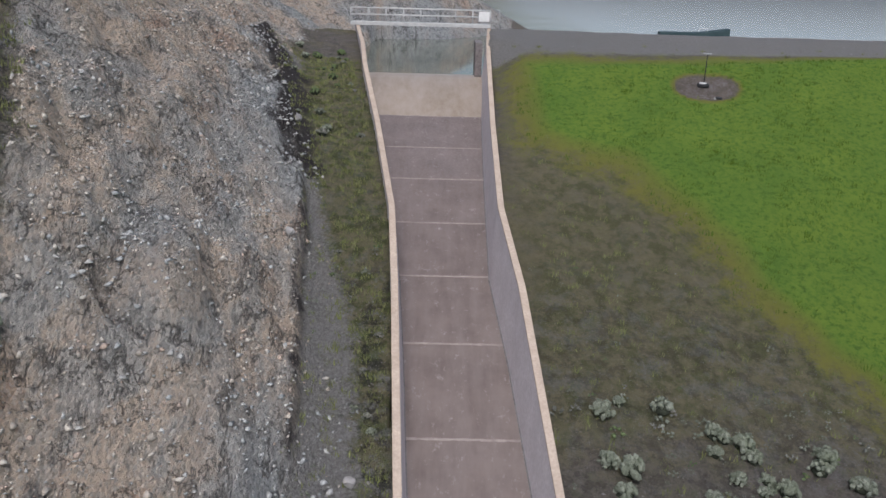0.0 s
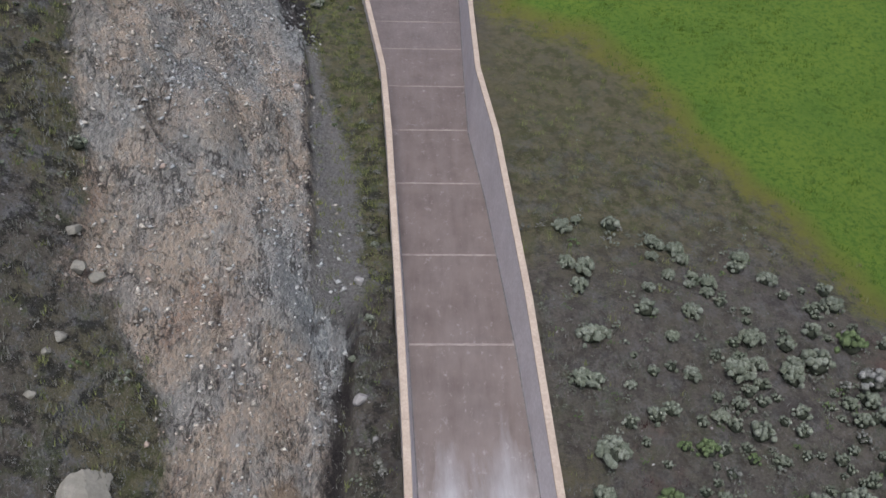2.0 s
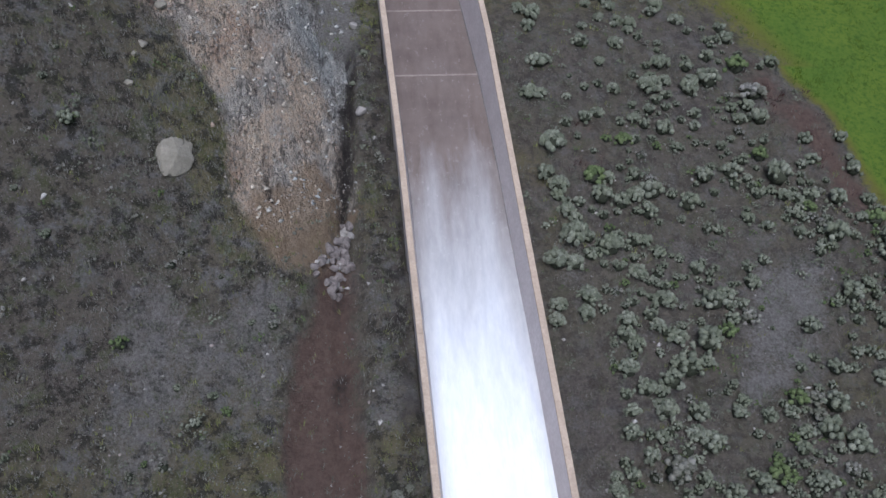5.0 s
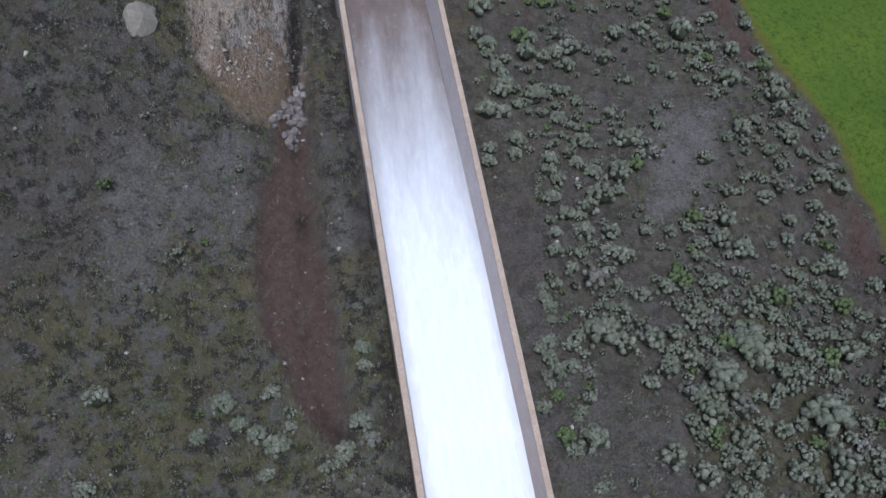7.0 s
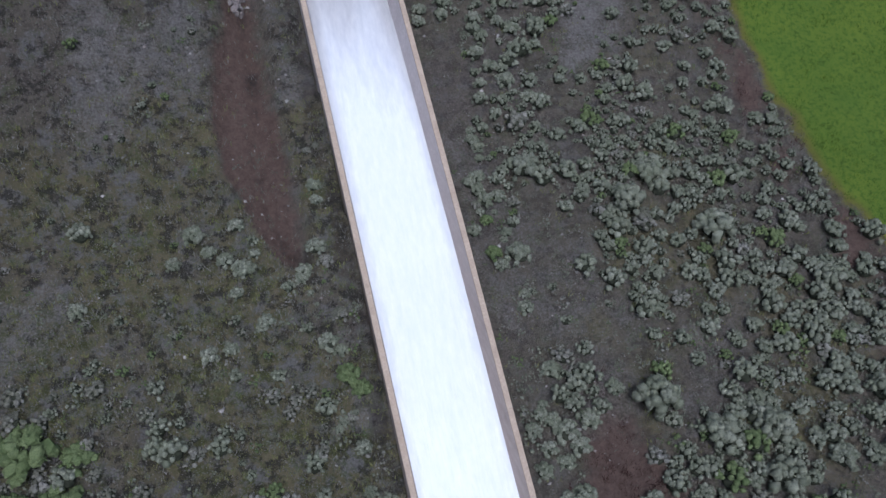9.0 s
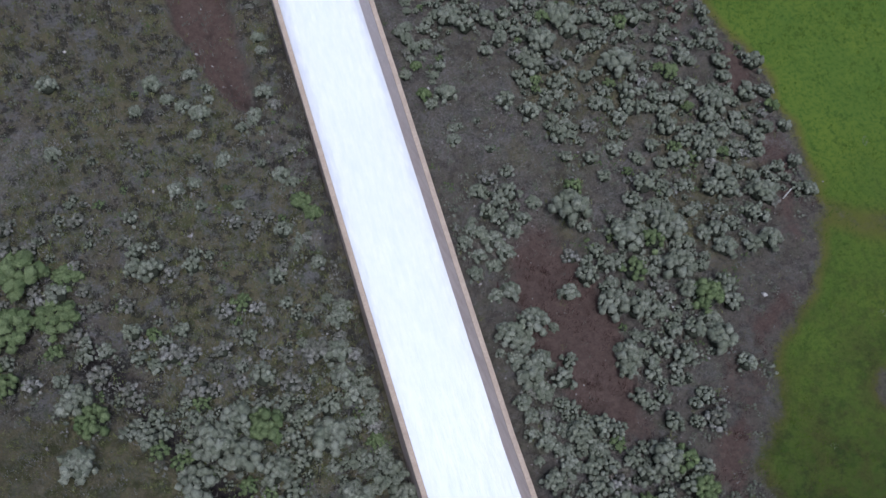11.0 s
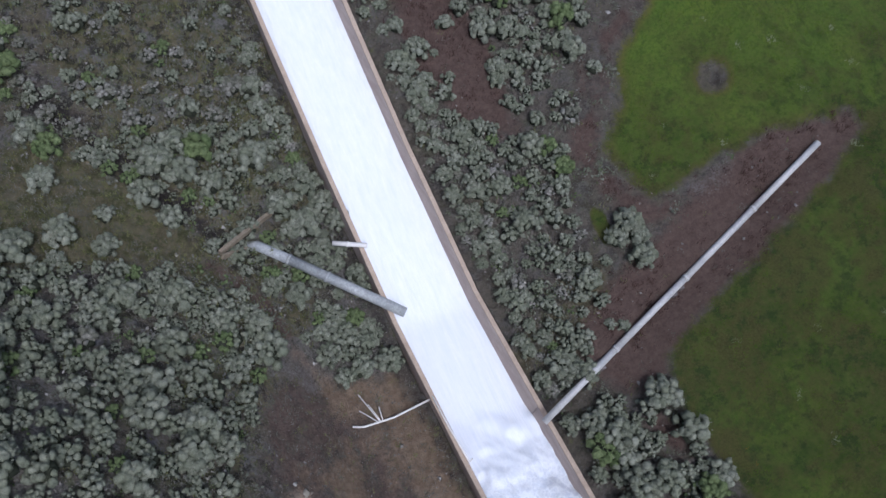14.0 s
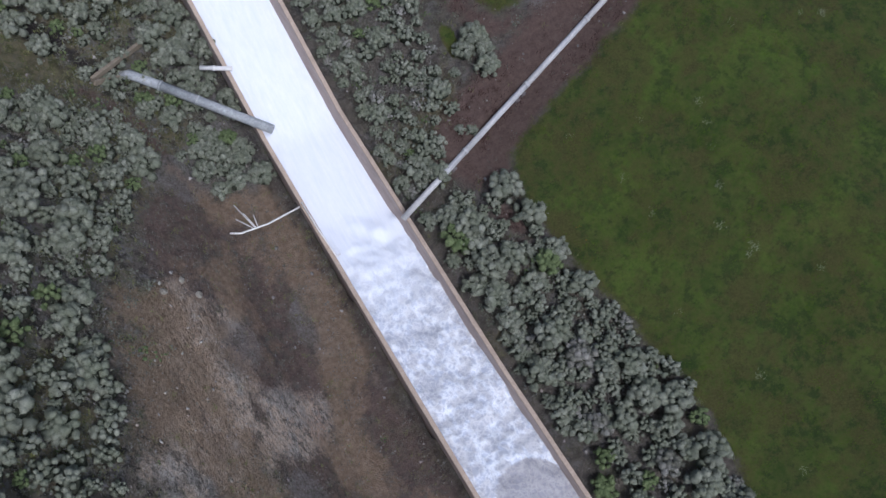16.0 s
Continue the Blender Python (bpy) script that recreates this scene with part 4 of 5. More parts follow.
def build_gauge():
    root = tagged(new("standpipe"), "thin pole on a black valve box in a bare dirt patch", "standpipe")
    root.location = (17.6, 54.6, level(17.6, 54.6))
    bm = bmesh.new()
    tube(bm, [(0, 0, -0.1), (0, 0, 0.16)], [0.42, 0.38], 14)
    valve = part("valve_box", bm, BLACK, root, "black round valve box")
    bm = bmesh.new()
    tube(bm, [(-0.05, -0.05, 0.16), (-0.05, -0.05, 0.22)], 0.24, 14)
    part("lid", bm, WHITE, valve, "pale lid")
    bm = bmesh.new()
    tube(bm, [(0.03, 0, 0.1), (0.05, 0, 2.1)], 0.032, 8)
    part("pole", bm, BLACK, root)
    bm = bmesh.new()
    box(bm, (-0.22, -0.05, 2.08), (0.30, 0.05, 2.13), 0.01)
    part("cross_bar", bm, PIPE_LIGHT, root)
    root2 = tagged(new("iron_cover"), "small dark iron cover lying on bare dirt", "cover")
    root2.location = (18.25, 53.1, level(18.25, 53.1))
    bm = bmesh.new()
    tube(bm, [(0, 0, -0.05), (0, 0, 0.08)], [0.24, 0.2], 12)
    part("plate", bm, BLACK, root2)


build_gauge()


# ---- pipes into the chute ----
def build_big_pipe():
    root = tagged(new("drain_pipe"), "large grey steel drain pipe ending over the chute wall", "pipe")
    a, b = Vector((-5.1, -28.3, level(-5.1, -28.3) + 0.35)), Vector((2.5, -36.7, 2.95))
    mid = a.lerp(b, 0.22) + Vector((0, 0, 0.12))
    bm = bmesh.new()
    tube(bm, [a - Vector((0.5, -0.2, 0.15)), a, mid], 0.36, 16)
    part("inlet_length", bm, PIPE_GREY, root)
    bm = bmesh.new()
    tube(bm, [mid, mid.lerp(b, 0.5), b], 0.36, 16, True, 0.31)
    outlet = part("outlet_length", bm, PIPE_GREY, root)
    d = (b - mid).normalized()
    for f in (0.0, 0.33):
        c = mid.lerp(b, f)
        bm = bmesh.new()
        tube(bm, [c - d * 0.09, c + d * 0.09], 0.40, 16)
        part("coupling_band", bm, PIPE_GREY, outlet, "raised band round the pipe")
    return root


build_big_pipe()


def build_headwall():
    root = tagged(new("timber_headwall"), "two weathered timber beams laid over the pipe inlet", "headwall")
    for k, (a, b, r) in enumerate((((-7.6, -28.7), (-3.3, -26.4), 0.13), ((-7.5, -29.05), (-5.6, -28.2), 0.10))):
        za, zb = level(*a) + 0.45, level(*b) + 0.3
        bm = bmesh.new()
        d = Vector((b[0] - a[0], b[1] - a[1], zb - za))
        q = Matrix.Translation((a[0], a[1], za)) @ d.to_track_quat("X", "Z").to_matrix().to_4x4()
        box(bm, (0, -r, -0.3), (d.length, r, 0.1), 0.02, q)
        part("beam", bm, TIMBER, root)
    return root


build_headwall()


def build_small_pipe():
    root = tagged(new("small_outlet_pipe"), "short white outlet pipe poking over the chute wall", "pipe")
    bm = bmesh.new()
    tube(bm, [(-0.35, -30.7, 5.0), (0.9, -31.4, 5.05), (1.75, -31.8, 4.98)], 0.17, 12, True, 0.14)
    length = part("pipe_length", bm, WHITE, root)
    bm = bmesh.new()
    tube(bm, [(0.5, -31.18, 5.05), (0.62, -31.25, 5.05)], 0.21, 12)
    part("collar", bm, WHITE, length)
    return root


build_small_pipe()


def build_long_pipe():
    root = tagged(new("supply_pipe"), "long straight pale pipe running down to the chute", "pipe")
    a, b = Vector((33.6, -39.1, level(33.6, -39.1) + 0.35)), Vector((7.9, -47.3, 1.75))
    n = 4
    for k in range(n):
        bm = bmesh.new()
        p, q = a.lerp(b, k / n), a.lerp(b, (k + 1) / n)
        tube(bm, [p, q], 0.235, 14, True, 0.2 if k == n - 1 else 0.0)
        part("pipe_length", bm, PIPE_LIGHT, root)
    d = (b - a).normalized()
    for k in range(1, n):
        c = a.lerp(b, k / n)
        bm = bmesh.new()
        tube(bm, [c - d * 0.12, c + d * 0.12], 0.275, 14)
        part("coupling_band", bm, PIPE_LIGHT, root)
    for f in (0.30, 0.52, 0.545, 0.80):
        c = a.lerp(b, f)
        g = level(c.x, c.y)
        bm = bmesh.new()
        box(bm, (c.x - 0.2, c.y - 0.38, min(g, c.z) - 0.3), (c.x + 0.2, c.y + 0.30, c.z - 0.1), 0.03)
        part("saddle", bm, STONE_DARK, root, "dark block under the pipe")
    return root


build_long_pipe()


def build_fallen_rail():
    root = tagged(new("fallen_rail"), "broken white metal rail lying on the dirt bank", "rail")
    z = level(-1, -42.3)
    bm = bmesh.new()
    tube(bm, [(1.85, -42.45, 0.86), (-0.9, -42.5, z + 0.35), (-3.0, -42.25, level(-3, -42.2) + 0.2), (-3.7, -42.0, level(-3.7, -42) + 0.15)], 0.075, 8)
    part("top_rail", bm, WHITE, root)
    for ex, ey, dz in ((-2.55, -40.2, 0.35), (-2.2, -41.1, 0.5), (-1.6, -41.5, 0.6), (-2.9, -41.2, 0.4)):
        bm = bmesh.new()
        tube(bm, [(-1.75 + 0.2 * (ex + 2), -42.42, level(-1.8, -42.4) + 0.3), (ex, ey, level(ex, ey) + dz)], 0.035, 6)
        part("bent_bar", bm, WHITE, root)
    root2 = tagged(new("wall_rail"), "white metal rail lying along the chute wall top", "rail")
    bm = bmesh.new()
    tube(bm, [(1.9, -42.5, float(station(-42.5, 3)) + 0.06), (2.08, -45, float(station(-45, 3)) + 0.06), (2.33, -47.4, float(station(-47.4, 3)) + 0.06)], 0.06, 8)
    part("top_rail", bm, WHITE, root2)
    bm = bmesh.new()
    tube(bm, [(2.33, -47.4, float(station(-47.4, 3)) + 0.06), (2.65, -47.3, float(station(-47.4, 3)) + 0.1)], 0.05, 8)
    part("bracket", bm, WHITE, root2)


build_fallen_rail()


def build_stake():
    root = tagged(new("survey_stake"), "short white stake standing in bare dirt", "stake")
    root.location = (28.9, -18.2, level(28.9, -18.2))
    bm = bmesh.new()
    box(bm, (-0.05, -0.03, -0.2), (0.05, 0.03, 1.0), 0.01, pose(0, 0, 0, 6, 4, 0))
    part("post", bm, WHITE, root)


build_stake()


# ---- boulders ----
def rock_mesh(name, seed, material, sub=3, rough=0.35):
    rnd = random.Random(seed)
    bm = bmesh.new()
    bmesh.ops.create_icosphere(bm, subdivisions=sub, radius=1.0)
    off = Vector((rnd.uniform(-50, 50), rnd.uniform(-50, 50), rnd.uniform(-50, 50)))
    planes = [Vector((rnd.uniform(-1, 1), rnd.uniform(-1, 1), rnd.uniform(-0.3, 1))).normalized() for _ in range(8)]
    for v in bm.verts:
        d = v.co.normalized()
        r = 1.0 + rough * noise.noise(d * 1.3 + off) + rough * 0.4 * noise.noise(d * 3.7 + off) + 0.12 * rough * noise.noise(d * 9 + off)
        for q in planes:
            c = d.dot(q)
            if c > 0.2:
                r = min(r, 0.66 / c)
        v.co = d * r
    me = bpy.data.meshes.new(name)
    bm.to_mesh(me)
    bm.free()
    me.materials.append(material)
    return me


def boulder(x, y, r, material, label, seed, flat=0.6, sink=0.25):
    ob = new("boulder", rock_mesh("boulder", seed, material))
    ob.location = (x, y, level(x, y) + r * flat * (1 - 2 * sink))
    ob.scale = (r, r * (0.8 + 0.1 * (seed % 3)), r * flat)
    ob.rotation_euler = (0.1, -0.25 if x < 0 else 0.1, seed * 1.3)
    return tagged(ob, label, "boulder", "boulders on the slope")


def slab_boulder(x, y, size, material, label, seed):
    """A flat slab lying in the plane of the slope."""
    ob = new("boulder", rock_mesh("boulder", seed, material, 4, 0.3))
    e = 1.2
    n = Vector((level(x - e, y) - level(x + e, y), level(x, y - e) - level(x, y + e), 2 * e)).normalized()
    m = Matrix.Translation((x, y, level(x, y) + 0.12)) @ n.to_track_quat("Z", "Y").to_matrix().to_4x4() @ Matrix.Rotation(0.5, 4, "Z")
    ob.matrix_world = m @ Matrix.Diagonal((*size, 1))
    return tagged(ob, label, "boulder", "boulders on the slope")


slab_boulder(-11.35, 12.75, (1.12, 0.98, 0.42), STONE_TAN, "large flat-topped tan boulder half sunk in scrub", 3)
boulder(-2.75, 20.5, 0.36, STONE_PALE, "pale angular boulder beside the chute", 5, 0.8)
boulder(-3.0, 25.7, 0.30, STONE_PALE, "small pale boulder at the foot of the rock slope", 7, 0.8)
boulder(-8.7, 49.6, 0.34, STONE_PALE, "small pale boulder on the gravel bench", 8, 0.8)
boulder(-7.0, 36.4, 0.33, STONE_PALE, "pale boulder bedded in the rock face", 9, 0.8)
rnd_break = random.Random(12)
for _k in range(64):
    _y = rnd_break.uniform(11.3, 15.2)
    _x = -3.6 - 0.5 * (15.2 - _y) * rnd_break.random() + rnd_break.uniform(-0.25, 0.25)
    boulder(_x, _y, rnd_break.uniform(0.13, 0.34), STONE_PALE if _k % 7 == 0 else STONE_DARK, "pale broken boulder in the gully head" if _k % 7 == 0 else "dark broken boulder tumbled into the gully head", 20 + _k, 0.9, 0.15)
for _k, (_x, _y, _r) in enumerate(((-12.7, 18.7, 0.42), (-12.2, 18.9, 0.34), (-13.0, 19.6, 0.3), (-13.1, 14.4, 0.22), (-12.9, 15.6, 0.2), (-12.6, 16.2, 0.24), (-8.1, -45.9, 0.3), (-9.4, -46.7, 0.36), (-7.6, -47.2, 0.28))):
    boulder(_x, _y, _r, STONE_TAN, "rough pale tan boulder at the edge of the broken rock", 60 + _k, 0.7, 0.3)


# ---- joined scatter ----
class Heap:
    """Gathers many small pieces into one mesh."""

    def __init__(self):
        self.v, self.f, self.n = [], [], 0

    def add(self, verts, faces):
        self.v.append(verts)
        self.f.append(faces + self.n)
        self.n += len(verts)

    def build(self, name, material, label, category):
        v, f = np.concatenate(self.v), np.concatenate(self.f)
        k = f.shape[1]
        me = bpy.data.meshes.new(name)
        me.vertices.add(len(v))
        me.vertices.foreach_set("co", v.ravel().astype(np.float32))
        me.loops.add(f.size)
        me.loops.foreach_set("vertex_index", f.ravel().astype(np.int32))
        me.polygons.add(len(f))
        me.polygons.foreach_set("loop_start", np.arange(0, f.size, k, dtype=np.int32))
        me.update(calc_edges=True)
        me.materials.append(material)
        return tagged(new(name, me), label, category, kind="stuff")


rng = np.random.default_rng(7)
_p = (1 + 5 ** 0.5) / 2
ICO_V = np.array([(-1, _p, 0), (1, _p, 0), (-1, -_p, 0), (1, -_p, 0), (0, -1, _p), (0, 1, _p), (0, -1, -_p), (0, 1, -_p), (_p, 0, -1), (_p, 0, 1), (-_p, 0, -1), (-_p, 0, 1)]) / 1.9
ICO_F = np.array([(0, 11, 5), (0, 5, 1), (0, 1, 7), (0, 7, 10), (0, 10, 11), (1, 5, 9), (5, 11, 4), (11, 10, 2), (10, 7, 6), (7, 1, 8),
                  (3, 9, 4), (3, 4, 2), (3, 2, 6), (3, 6, 8), (3, 8, 9), (4, 9, 5), (2, 4, 11), (6, 2, 10), (8, 6, 7), (9, 8, 1)])


def turn(az, tilt=0.0, tilt_az=0.0):
    return np.array(Matrix.Rotation(tilt_az, 3, "Z") @ Matrix.Rotation(tilt, 3, "X") @ Matrix.Rotation(az, 3, "Z"))


OCT_V = np.array([(1, 0, 0), (-1, 0, 0), (0, 1, 0), (0, -1, 0), (0, 0, 1), (0, 0, -1)], float)
OCT_F = np.array([(0, 2, 4), (2, 1, 4), (1, 3, 4), (3, 0, 4), (2, 0, 5), (1, 2, 5), (3, 1, 5), (0, 3, 5)])


def stones(name, count, chance, lo, hi, material, label):
    """Angular stones strewn where chance allows, half bedded."""
    x, y = rng.uniform(-24, 36, count), rng.uniform(-80, 100, count)
    k = rng.random(count) < chance(x, y)
    x, y = x[k], y[k]
    m = len(x)
    z = height(x, y)
    r = np.minimum(lo * (1 / np.maximum(rng.random(m), 1e-3)) ** 0.45, hi)
    v = OCT_V[None] * rng.uniform(0.55, 1.35, (m, 6, 1)) + rng.normal(0, 0.22, (m, 6, 3))
    v = v * (r[:, None] * rng.uniform(0.6, 1.4, (m, 3)) * (1, 1, 0.75))[:, None, :]
    a = rng.uniform(0, 6.28, m)
    c, s = np.cos(a)[:, None], np.sin(a)[:, None]
    v = np.stack([v[..., 0] * c - v[..., 1] * s, v[..., 0] * s + v[..., 1] * c, v[..., 2]], -1)
    v = v + np.stack([x, y, z + 0.1 * r], 1)[:, None, :]
    h = Heap()
    h.add(v.reshape(-1, 3), (OCT_F[None] + 6 * np.arange(m)[:, None, None]).reshape(-1, 3))
    return h.build(name, material, label, "stones")


def island_rock(name, cols):
    m, n, l, p = mat(name, 0.9, 0.2)
    ramp = n.new("ShaderNodeValToRGB")
    ramp.color_ramp.interpolation = "CONSTANT"
    els = ramp.color_ramp.elements
    while len(els) < len(cols):
        els.new(0.5)
    for i, c in enumerate(cols):
        els[i].position, els[i].color = i / len(cols), (*c, 1)
    l.new(n.new("ShaderNodeNewGeometry").outputs["Random Per Island"], ramp.inputs[0])
    f = noise_tex(n, l, 14.0, 4, 0.7)
    l.new(mix(n, l, calc(n, l, "MULTIPLY", f, 0.4), ramp.outputs[0], (0.34, 0.32, 0.30)), p.inputs["Base Color"])
    bump(n, l, p, f, 0.5, 0.03)
    return m


SCREE = island_rock("scree_stone", ((0.24, 0.25, 0.25), (0.32, 0.33, 0.33), (0.37, 0.375, 0.37), (0.38, 0.375, 0.36), (0.30, 0.31, 0.31), (0.43, 0.42, 0.40)))
TAN_SCREE = island_rock("tan_scree_stone", ((0.30, 0.26, 0.215), (0.40, 0.345, 0.29), (0.45, 0.40, 0.34), (0.37, 0.36, 0.34), (0.36, 0.27, 0.215), (0.46, 0.415, 0.36)))
PALE_STONE = island_rock("field_stone", ((0.20, 0.19, 0.18), (0.31, 0.29, 0.28), (0.42, 0.40, 0.385), (0.26, 0.22, 0.21)))


def on_rock(x, y):
    lawn, rock, red, olive, pale, tan = masks(x, y)
    clump = np.clip(0.7 + 0.6 * fbm(x, y, 0.35, 3, 81), 0.3, 1)
    return np.where((y > 5) & (y < 100), rock * clump * np.where(y > 72, 0.4, 1), rock * 0.14 * clump * (y < 0)) * (np.abs(x) < 23)


def on_dirt(x, y):
    lawn, rock, red, olive, pale, tan = masks(x, y)
    out = (x < station(y, 1) - 0.4) | (x > station(y, 2) + 0.4)
    return out * (1 - lawn) * (1 - rock) * np.where(y > 26, 0.05, 1) * np.clip(0.06 + 0.25 * pale + 0.16 * (outline(x, y, GULLY_EDGE) > -0.8) * (0.4 + (x > -4.6)) + 0.12 * (y < -44) * (x < 2), 0, 1)


def tan_share(x, y):
    return np.clip((masks(x, y)[5] - 0.35) * 2.2, 0.05, 0.95)


stones("grey_scree", 330000, lambda x, y: on_rock(x, y) * (1 - tan_share(x, y)), 0.038, 0.16, SCREE, "loose grey scree over the rock slope")
stones("tan_scree", 330000, lambda x, y: on_rock(x, y) * tan_share(x, y), 0.036, 0.15, TAN_SCREE, "loose tan and rusty scree over the rock slope")
stones("field_stones", 90000, on_dirt, 0.032, 0.16, PALE_STONE, "scattered small pale stones on the dirt")


# ---- shrubs ----
def leaf_cloud(rnd, lobes, leaves, size):
    """Leafy lumps over a dome about 1 in radius, with leaf cards standing out of them, and the dark mass inside."""
    verts, faces, cs, n0 = [], [], [], 0
    squash = rnd.uniform(0.72, 0.92)
    lop = (rnd.uniform(-0.15, 0.15), rnd.uniform(-0.15, 0.15))
    for k in range(lobes):
        a, d = k * 2.4 + rnd.uniform(-0.5, 0.5), math.sqrt((k + 0.5) / lobes) * 0.84 * rnd.uniform(0.8, 1.14)
        c = np.array([math.cos(a) * d + lop[0], math.sin(a) * d + lop[1], squash * math.sqrt(max(0.0, 1 - d * d * 1.15)) - 0.08 + rnd.uniform(-0.10, 0.10)])
        r = rnd.uniform(0.14, 0.27)
        cs.append((c, r))
        jit = np.array([rnd.uniform(0.72, 1.22) for _ in range(12)])[:, None]
        verts.append(ICO_V @ turn(rnd.uniform(0, 6.28), rnd.uniform(0, 3)).T * jit * r + c)
        faces.append(ICO_F + n0)
        n0 += 12
    for i in range(leaves):
        c, r = cs[i % lobes]
        n = np.array([rnd.gauss(0, 1), rnd.gauss(0, 1), rnd.gauss(0.5, 0.8)])
        n /= np.linalg.norm(n)
        p = c + n * r * rnd.uniform(0.85, 1.25)
        u = np.cross(n, (rnd.gauss(0, 1), rnd.gauss(0, 1), rnd.gauss(0, 1)))
        u /= np.linalg.norm(u)
        w = np.cross(n + 0.8 * np.array([rnd.gauss(0, 1), rnd.gauss(0, 1), rnd.gauss(0, 1)]), u)
        w /= np.linalg.norm(w)
        s = size * rnd.uniform(0.6, 1.3)
        verts.append(np.array([p - u * s * 0.3 - w * s * 0.7, p + u * s * 0.4 - w * s * 0.2, p + u * s * 0.2 + w * s, p - u * s * 0.4 + w * s * 0.3]))
        faces.append(np.array([(0, 1, 2), (0, 2, 3)]) + n0)
        n0 += 4
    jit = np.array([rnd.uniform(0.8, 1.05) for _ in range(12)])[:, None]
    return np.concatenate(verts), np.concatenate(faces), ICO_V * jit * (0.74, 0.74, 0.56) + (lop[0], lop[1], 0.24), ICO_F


VARIANTS = []
for _k in range(8):
    _r = random.Random(100 + _k)
    VARIANTS.append((leaf_cloud(_r, 32 + _k % 6, 380, 0.075), leaf_cloud(_r, 17 + _k % 4, 80, 0.11), leaf_cloud(_r, 10 + _k % 3, 36, 0.15), leaf_cloud(_r, 4 + _k % 2, 12, 0.26)))


def shrub_prototypes(kind, leaf, label, category, group):
    """One shrub of each shape, to be copied over the slope."""
    made = []
    for (leaf_v, leaf_f, mass_v, mass_f), *_ in VARIANTS:
        root = tagged(new(kind), label, category, group)
        fo = new("foliage", mesh_from("foliage", leaf_v, leaf_f, leaf))
        fo.parent = root
        ma = new("shade_core", mesh_from("shade_core", mass_v, mass_f, LEAF_SHADE))
        ma.parent = root
        bm = bmesh.new()
        rnd = random.Random(len(made))
        for s in range(6):
            a = rnd.uniform(0, 6.28)
            tube(bm, [(0.06 * math.cos(a), 0.06 * math.sin(a), -0.12), (0.3 * math.cos(a), 0.3 * math.sin(a), 0.3), (0.6 * math.cos(a + 0.3), 0.6 * math.sin(a + 0.3), 0.55)], [0.05, 0.035, 0.015], 4)
        part("woody_stem", bm, WOOD, root, "dark branching woody stem")
        made.append(root)
    return made


def smooth(a, b, v):
    t = np.clip((v - a) / (b - a), 0, 1)
    return t * t * (3 - 2 * t)


def sage_density(x, y):
    """Chance of a shrub, and its size, at plan points."""
    l, r = station(y, 1), station(y, 2)
    lawn, rock, red, olive, pale, tan = masks(x, y)
    clump = np.clip(0.50 + 1.1 * fbm(x, y, 0.42, 3, 91), 0.10, 1)
    gap = x - r
    right = np.where(gap > 0.7, 1.0, 0.0) * (1 - smooth(27, 32, y - 0.2 * (x - 6))) * (lawn < 0.25)
    right = right * np.where(y < -20, 0.5 + 0.5 * smooth(0.8, 2.0, gap), 0.25 + 0.75 * smooth(1.2, 5.0, gap)) * (0.004 + 0.35 * smooth(27, 19, y - 0.5 * (x - 10)) + 0.9 * smooth(20, 2, y - 0.5 * (x - 10)))
    right = right * (1 - 0.99 * np.clip(red * 1.4, 0, 1)) * np.where(y < -22, 2.0, 1) * np.where(y < -43, 2.5, 1)
    right = right * (1 - soft(0.9 - near_line(x, y, [(34, -39), (7, -48)]), 0.4)) * (1 - 0.92 * soft(4.2 - near_line(x, y, [(38, -37.5), (17, -44.5)]), 1.5))
    right = right * (1 - 0.985 * soft(1 - np.hypot((x - 12.2) / 3.2, (y + 5.2) / 4.2), 0.5)) * (1 - 0.95 * soft(outline(x, y, GREY_PATCH), 1.5)) * np.where((y < -19) & (y > -46) & (x > along(y, (-19, -21, -24, -27.6, -31.2, -33.8, -41, -46), (27, 23.7, 23, 22.6, 18.8, 16.5, 15.2, 15))), 0.004, 1)
    right = right * np.where((y > 0) & (y < 12) & (gap < 2.2), 0.03, 1) * np.where((y < -10) & (y > -17) & (x > 12) & (x < 19), 0.06, 1)
    track = soft(1.7 - near_line(x, y, [(24, -22), (19.5, -30), (17.5, -36), (16.5, -42)]), 1.0)
    right = right * (1 - 0.95 * track)
    left = np.where(l - x > 0.8, 1.0, 0.0) * (1 - smooth(16, 21, y)) * (1 - np.clip(rock * 1.5, 0, 1))
    dirt = soft(outline(x, y, LOW_DIRT_EDGE), 2)
    left = left * (1 - np.clip(dirt * 1.6, 0, 1)) * (1 - 0.995 * soft(outline(x, y, GULLY_EDGE) + 0.3, 0.8)) * np.where(y > -20, 0.03 + 0.30 * smooth(0, -16, y), 1) * (0.85 + 0.25 * smooth(4, -16, y))
    left = left * (1 - 0.996 * soft(outline(x, y, MEADOW_EDGE) + 0.5, 1.5)) * (1 - 0.99 * soft(1.0 - near_line(x, y, BARE_TRACK), 0.6))
    left = left * (1 + 1.3 * soft(outline(x, y, SAGE_BANK_EDGE), 1.5)) * np.where((y < -42) & (outline(x, y, SAGE_BANK_EDGE) < 0), 0.01, 1)
    shelf = np.where((l - x > 0.5) & (y > 22) & (y < 66), 0.05, 0.0) * (1 - np.clip(rock * 1.5, 0, 1))
    chance = np.clip((right + left + shelf) * clump * 0.75, 0, 1.3)
    big = np.where(x > r, 0.42 + 0.36 * smooth(14, -34, y) + 0.32 * smooth(-36, -48, y), 0.29 + 0.46 * smooth(0, -26, y) + 0.18 * smooth(-28, -38, y))
    return chance, big


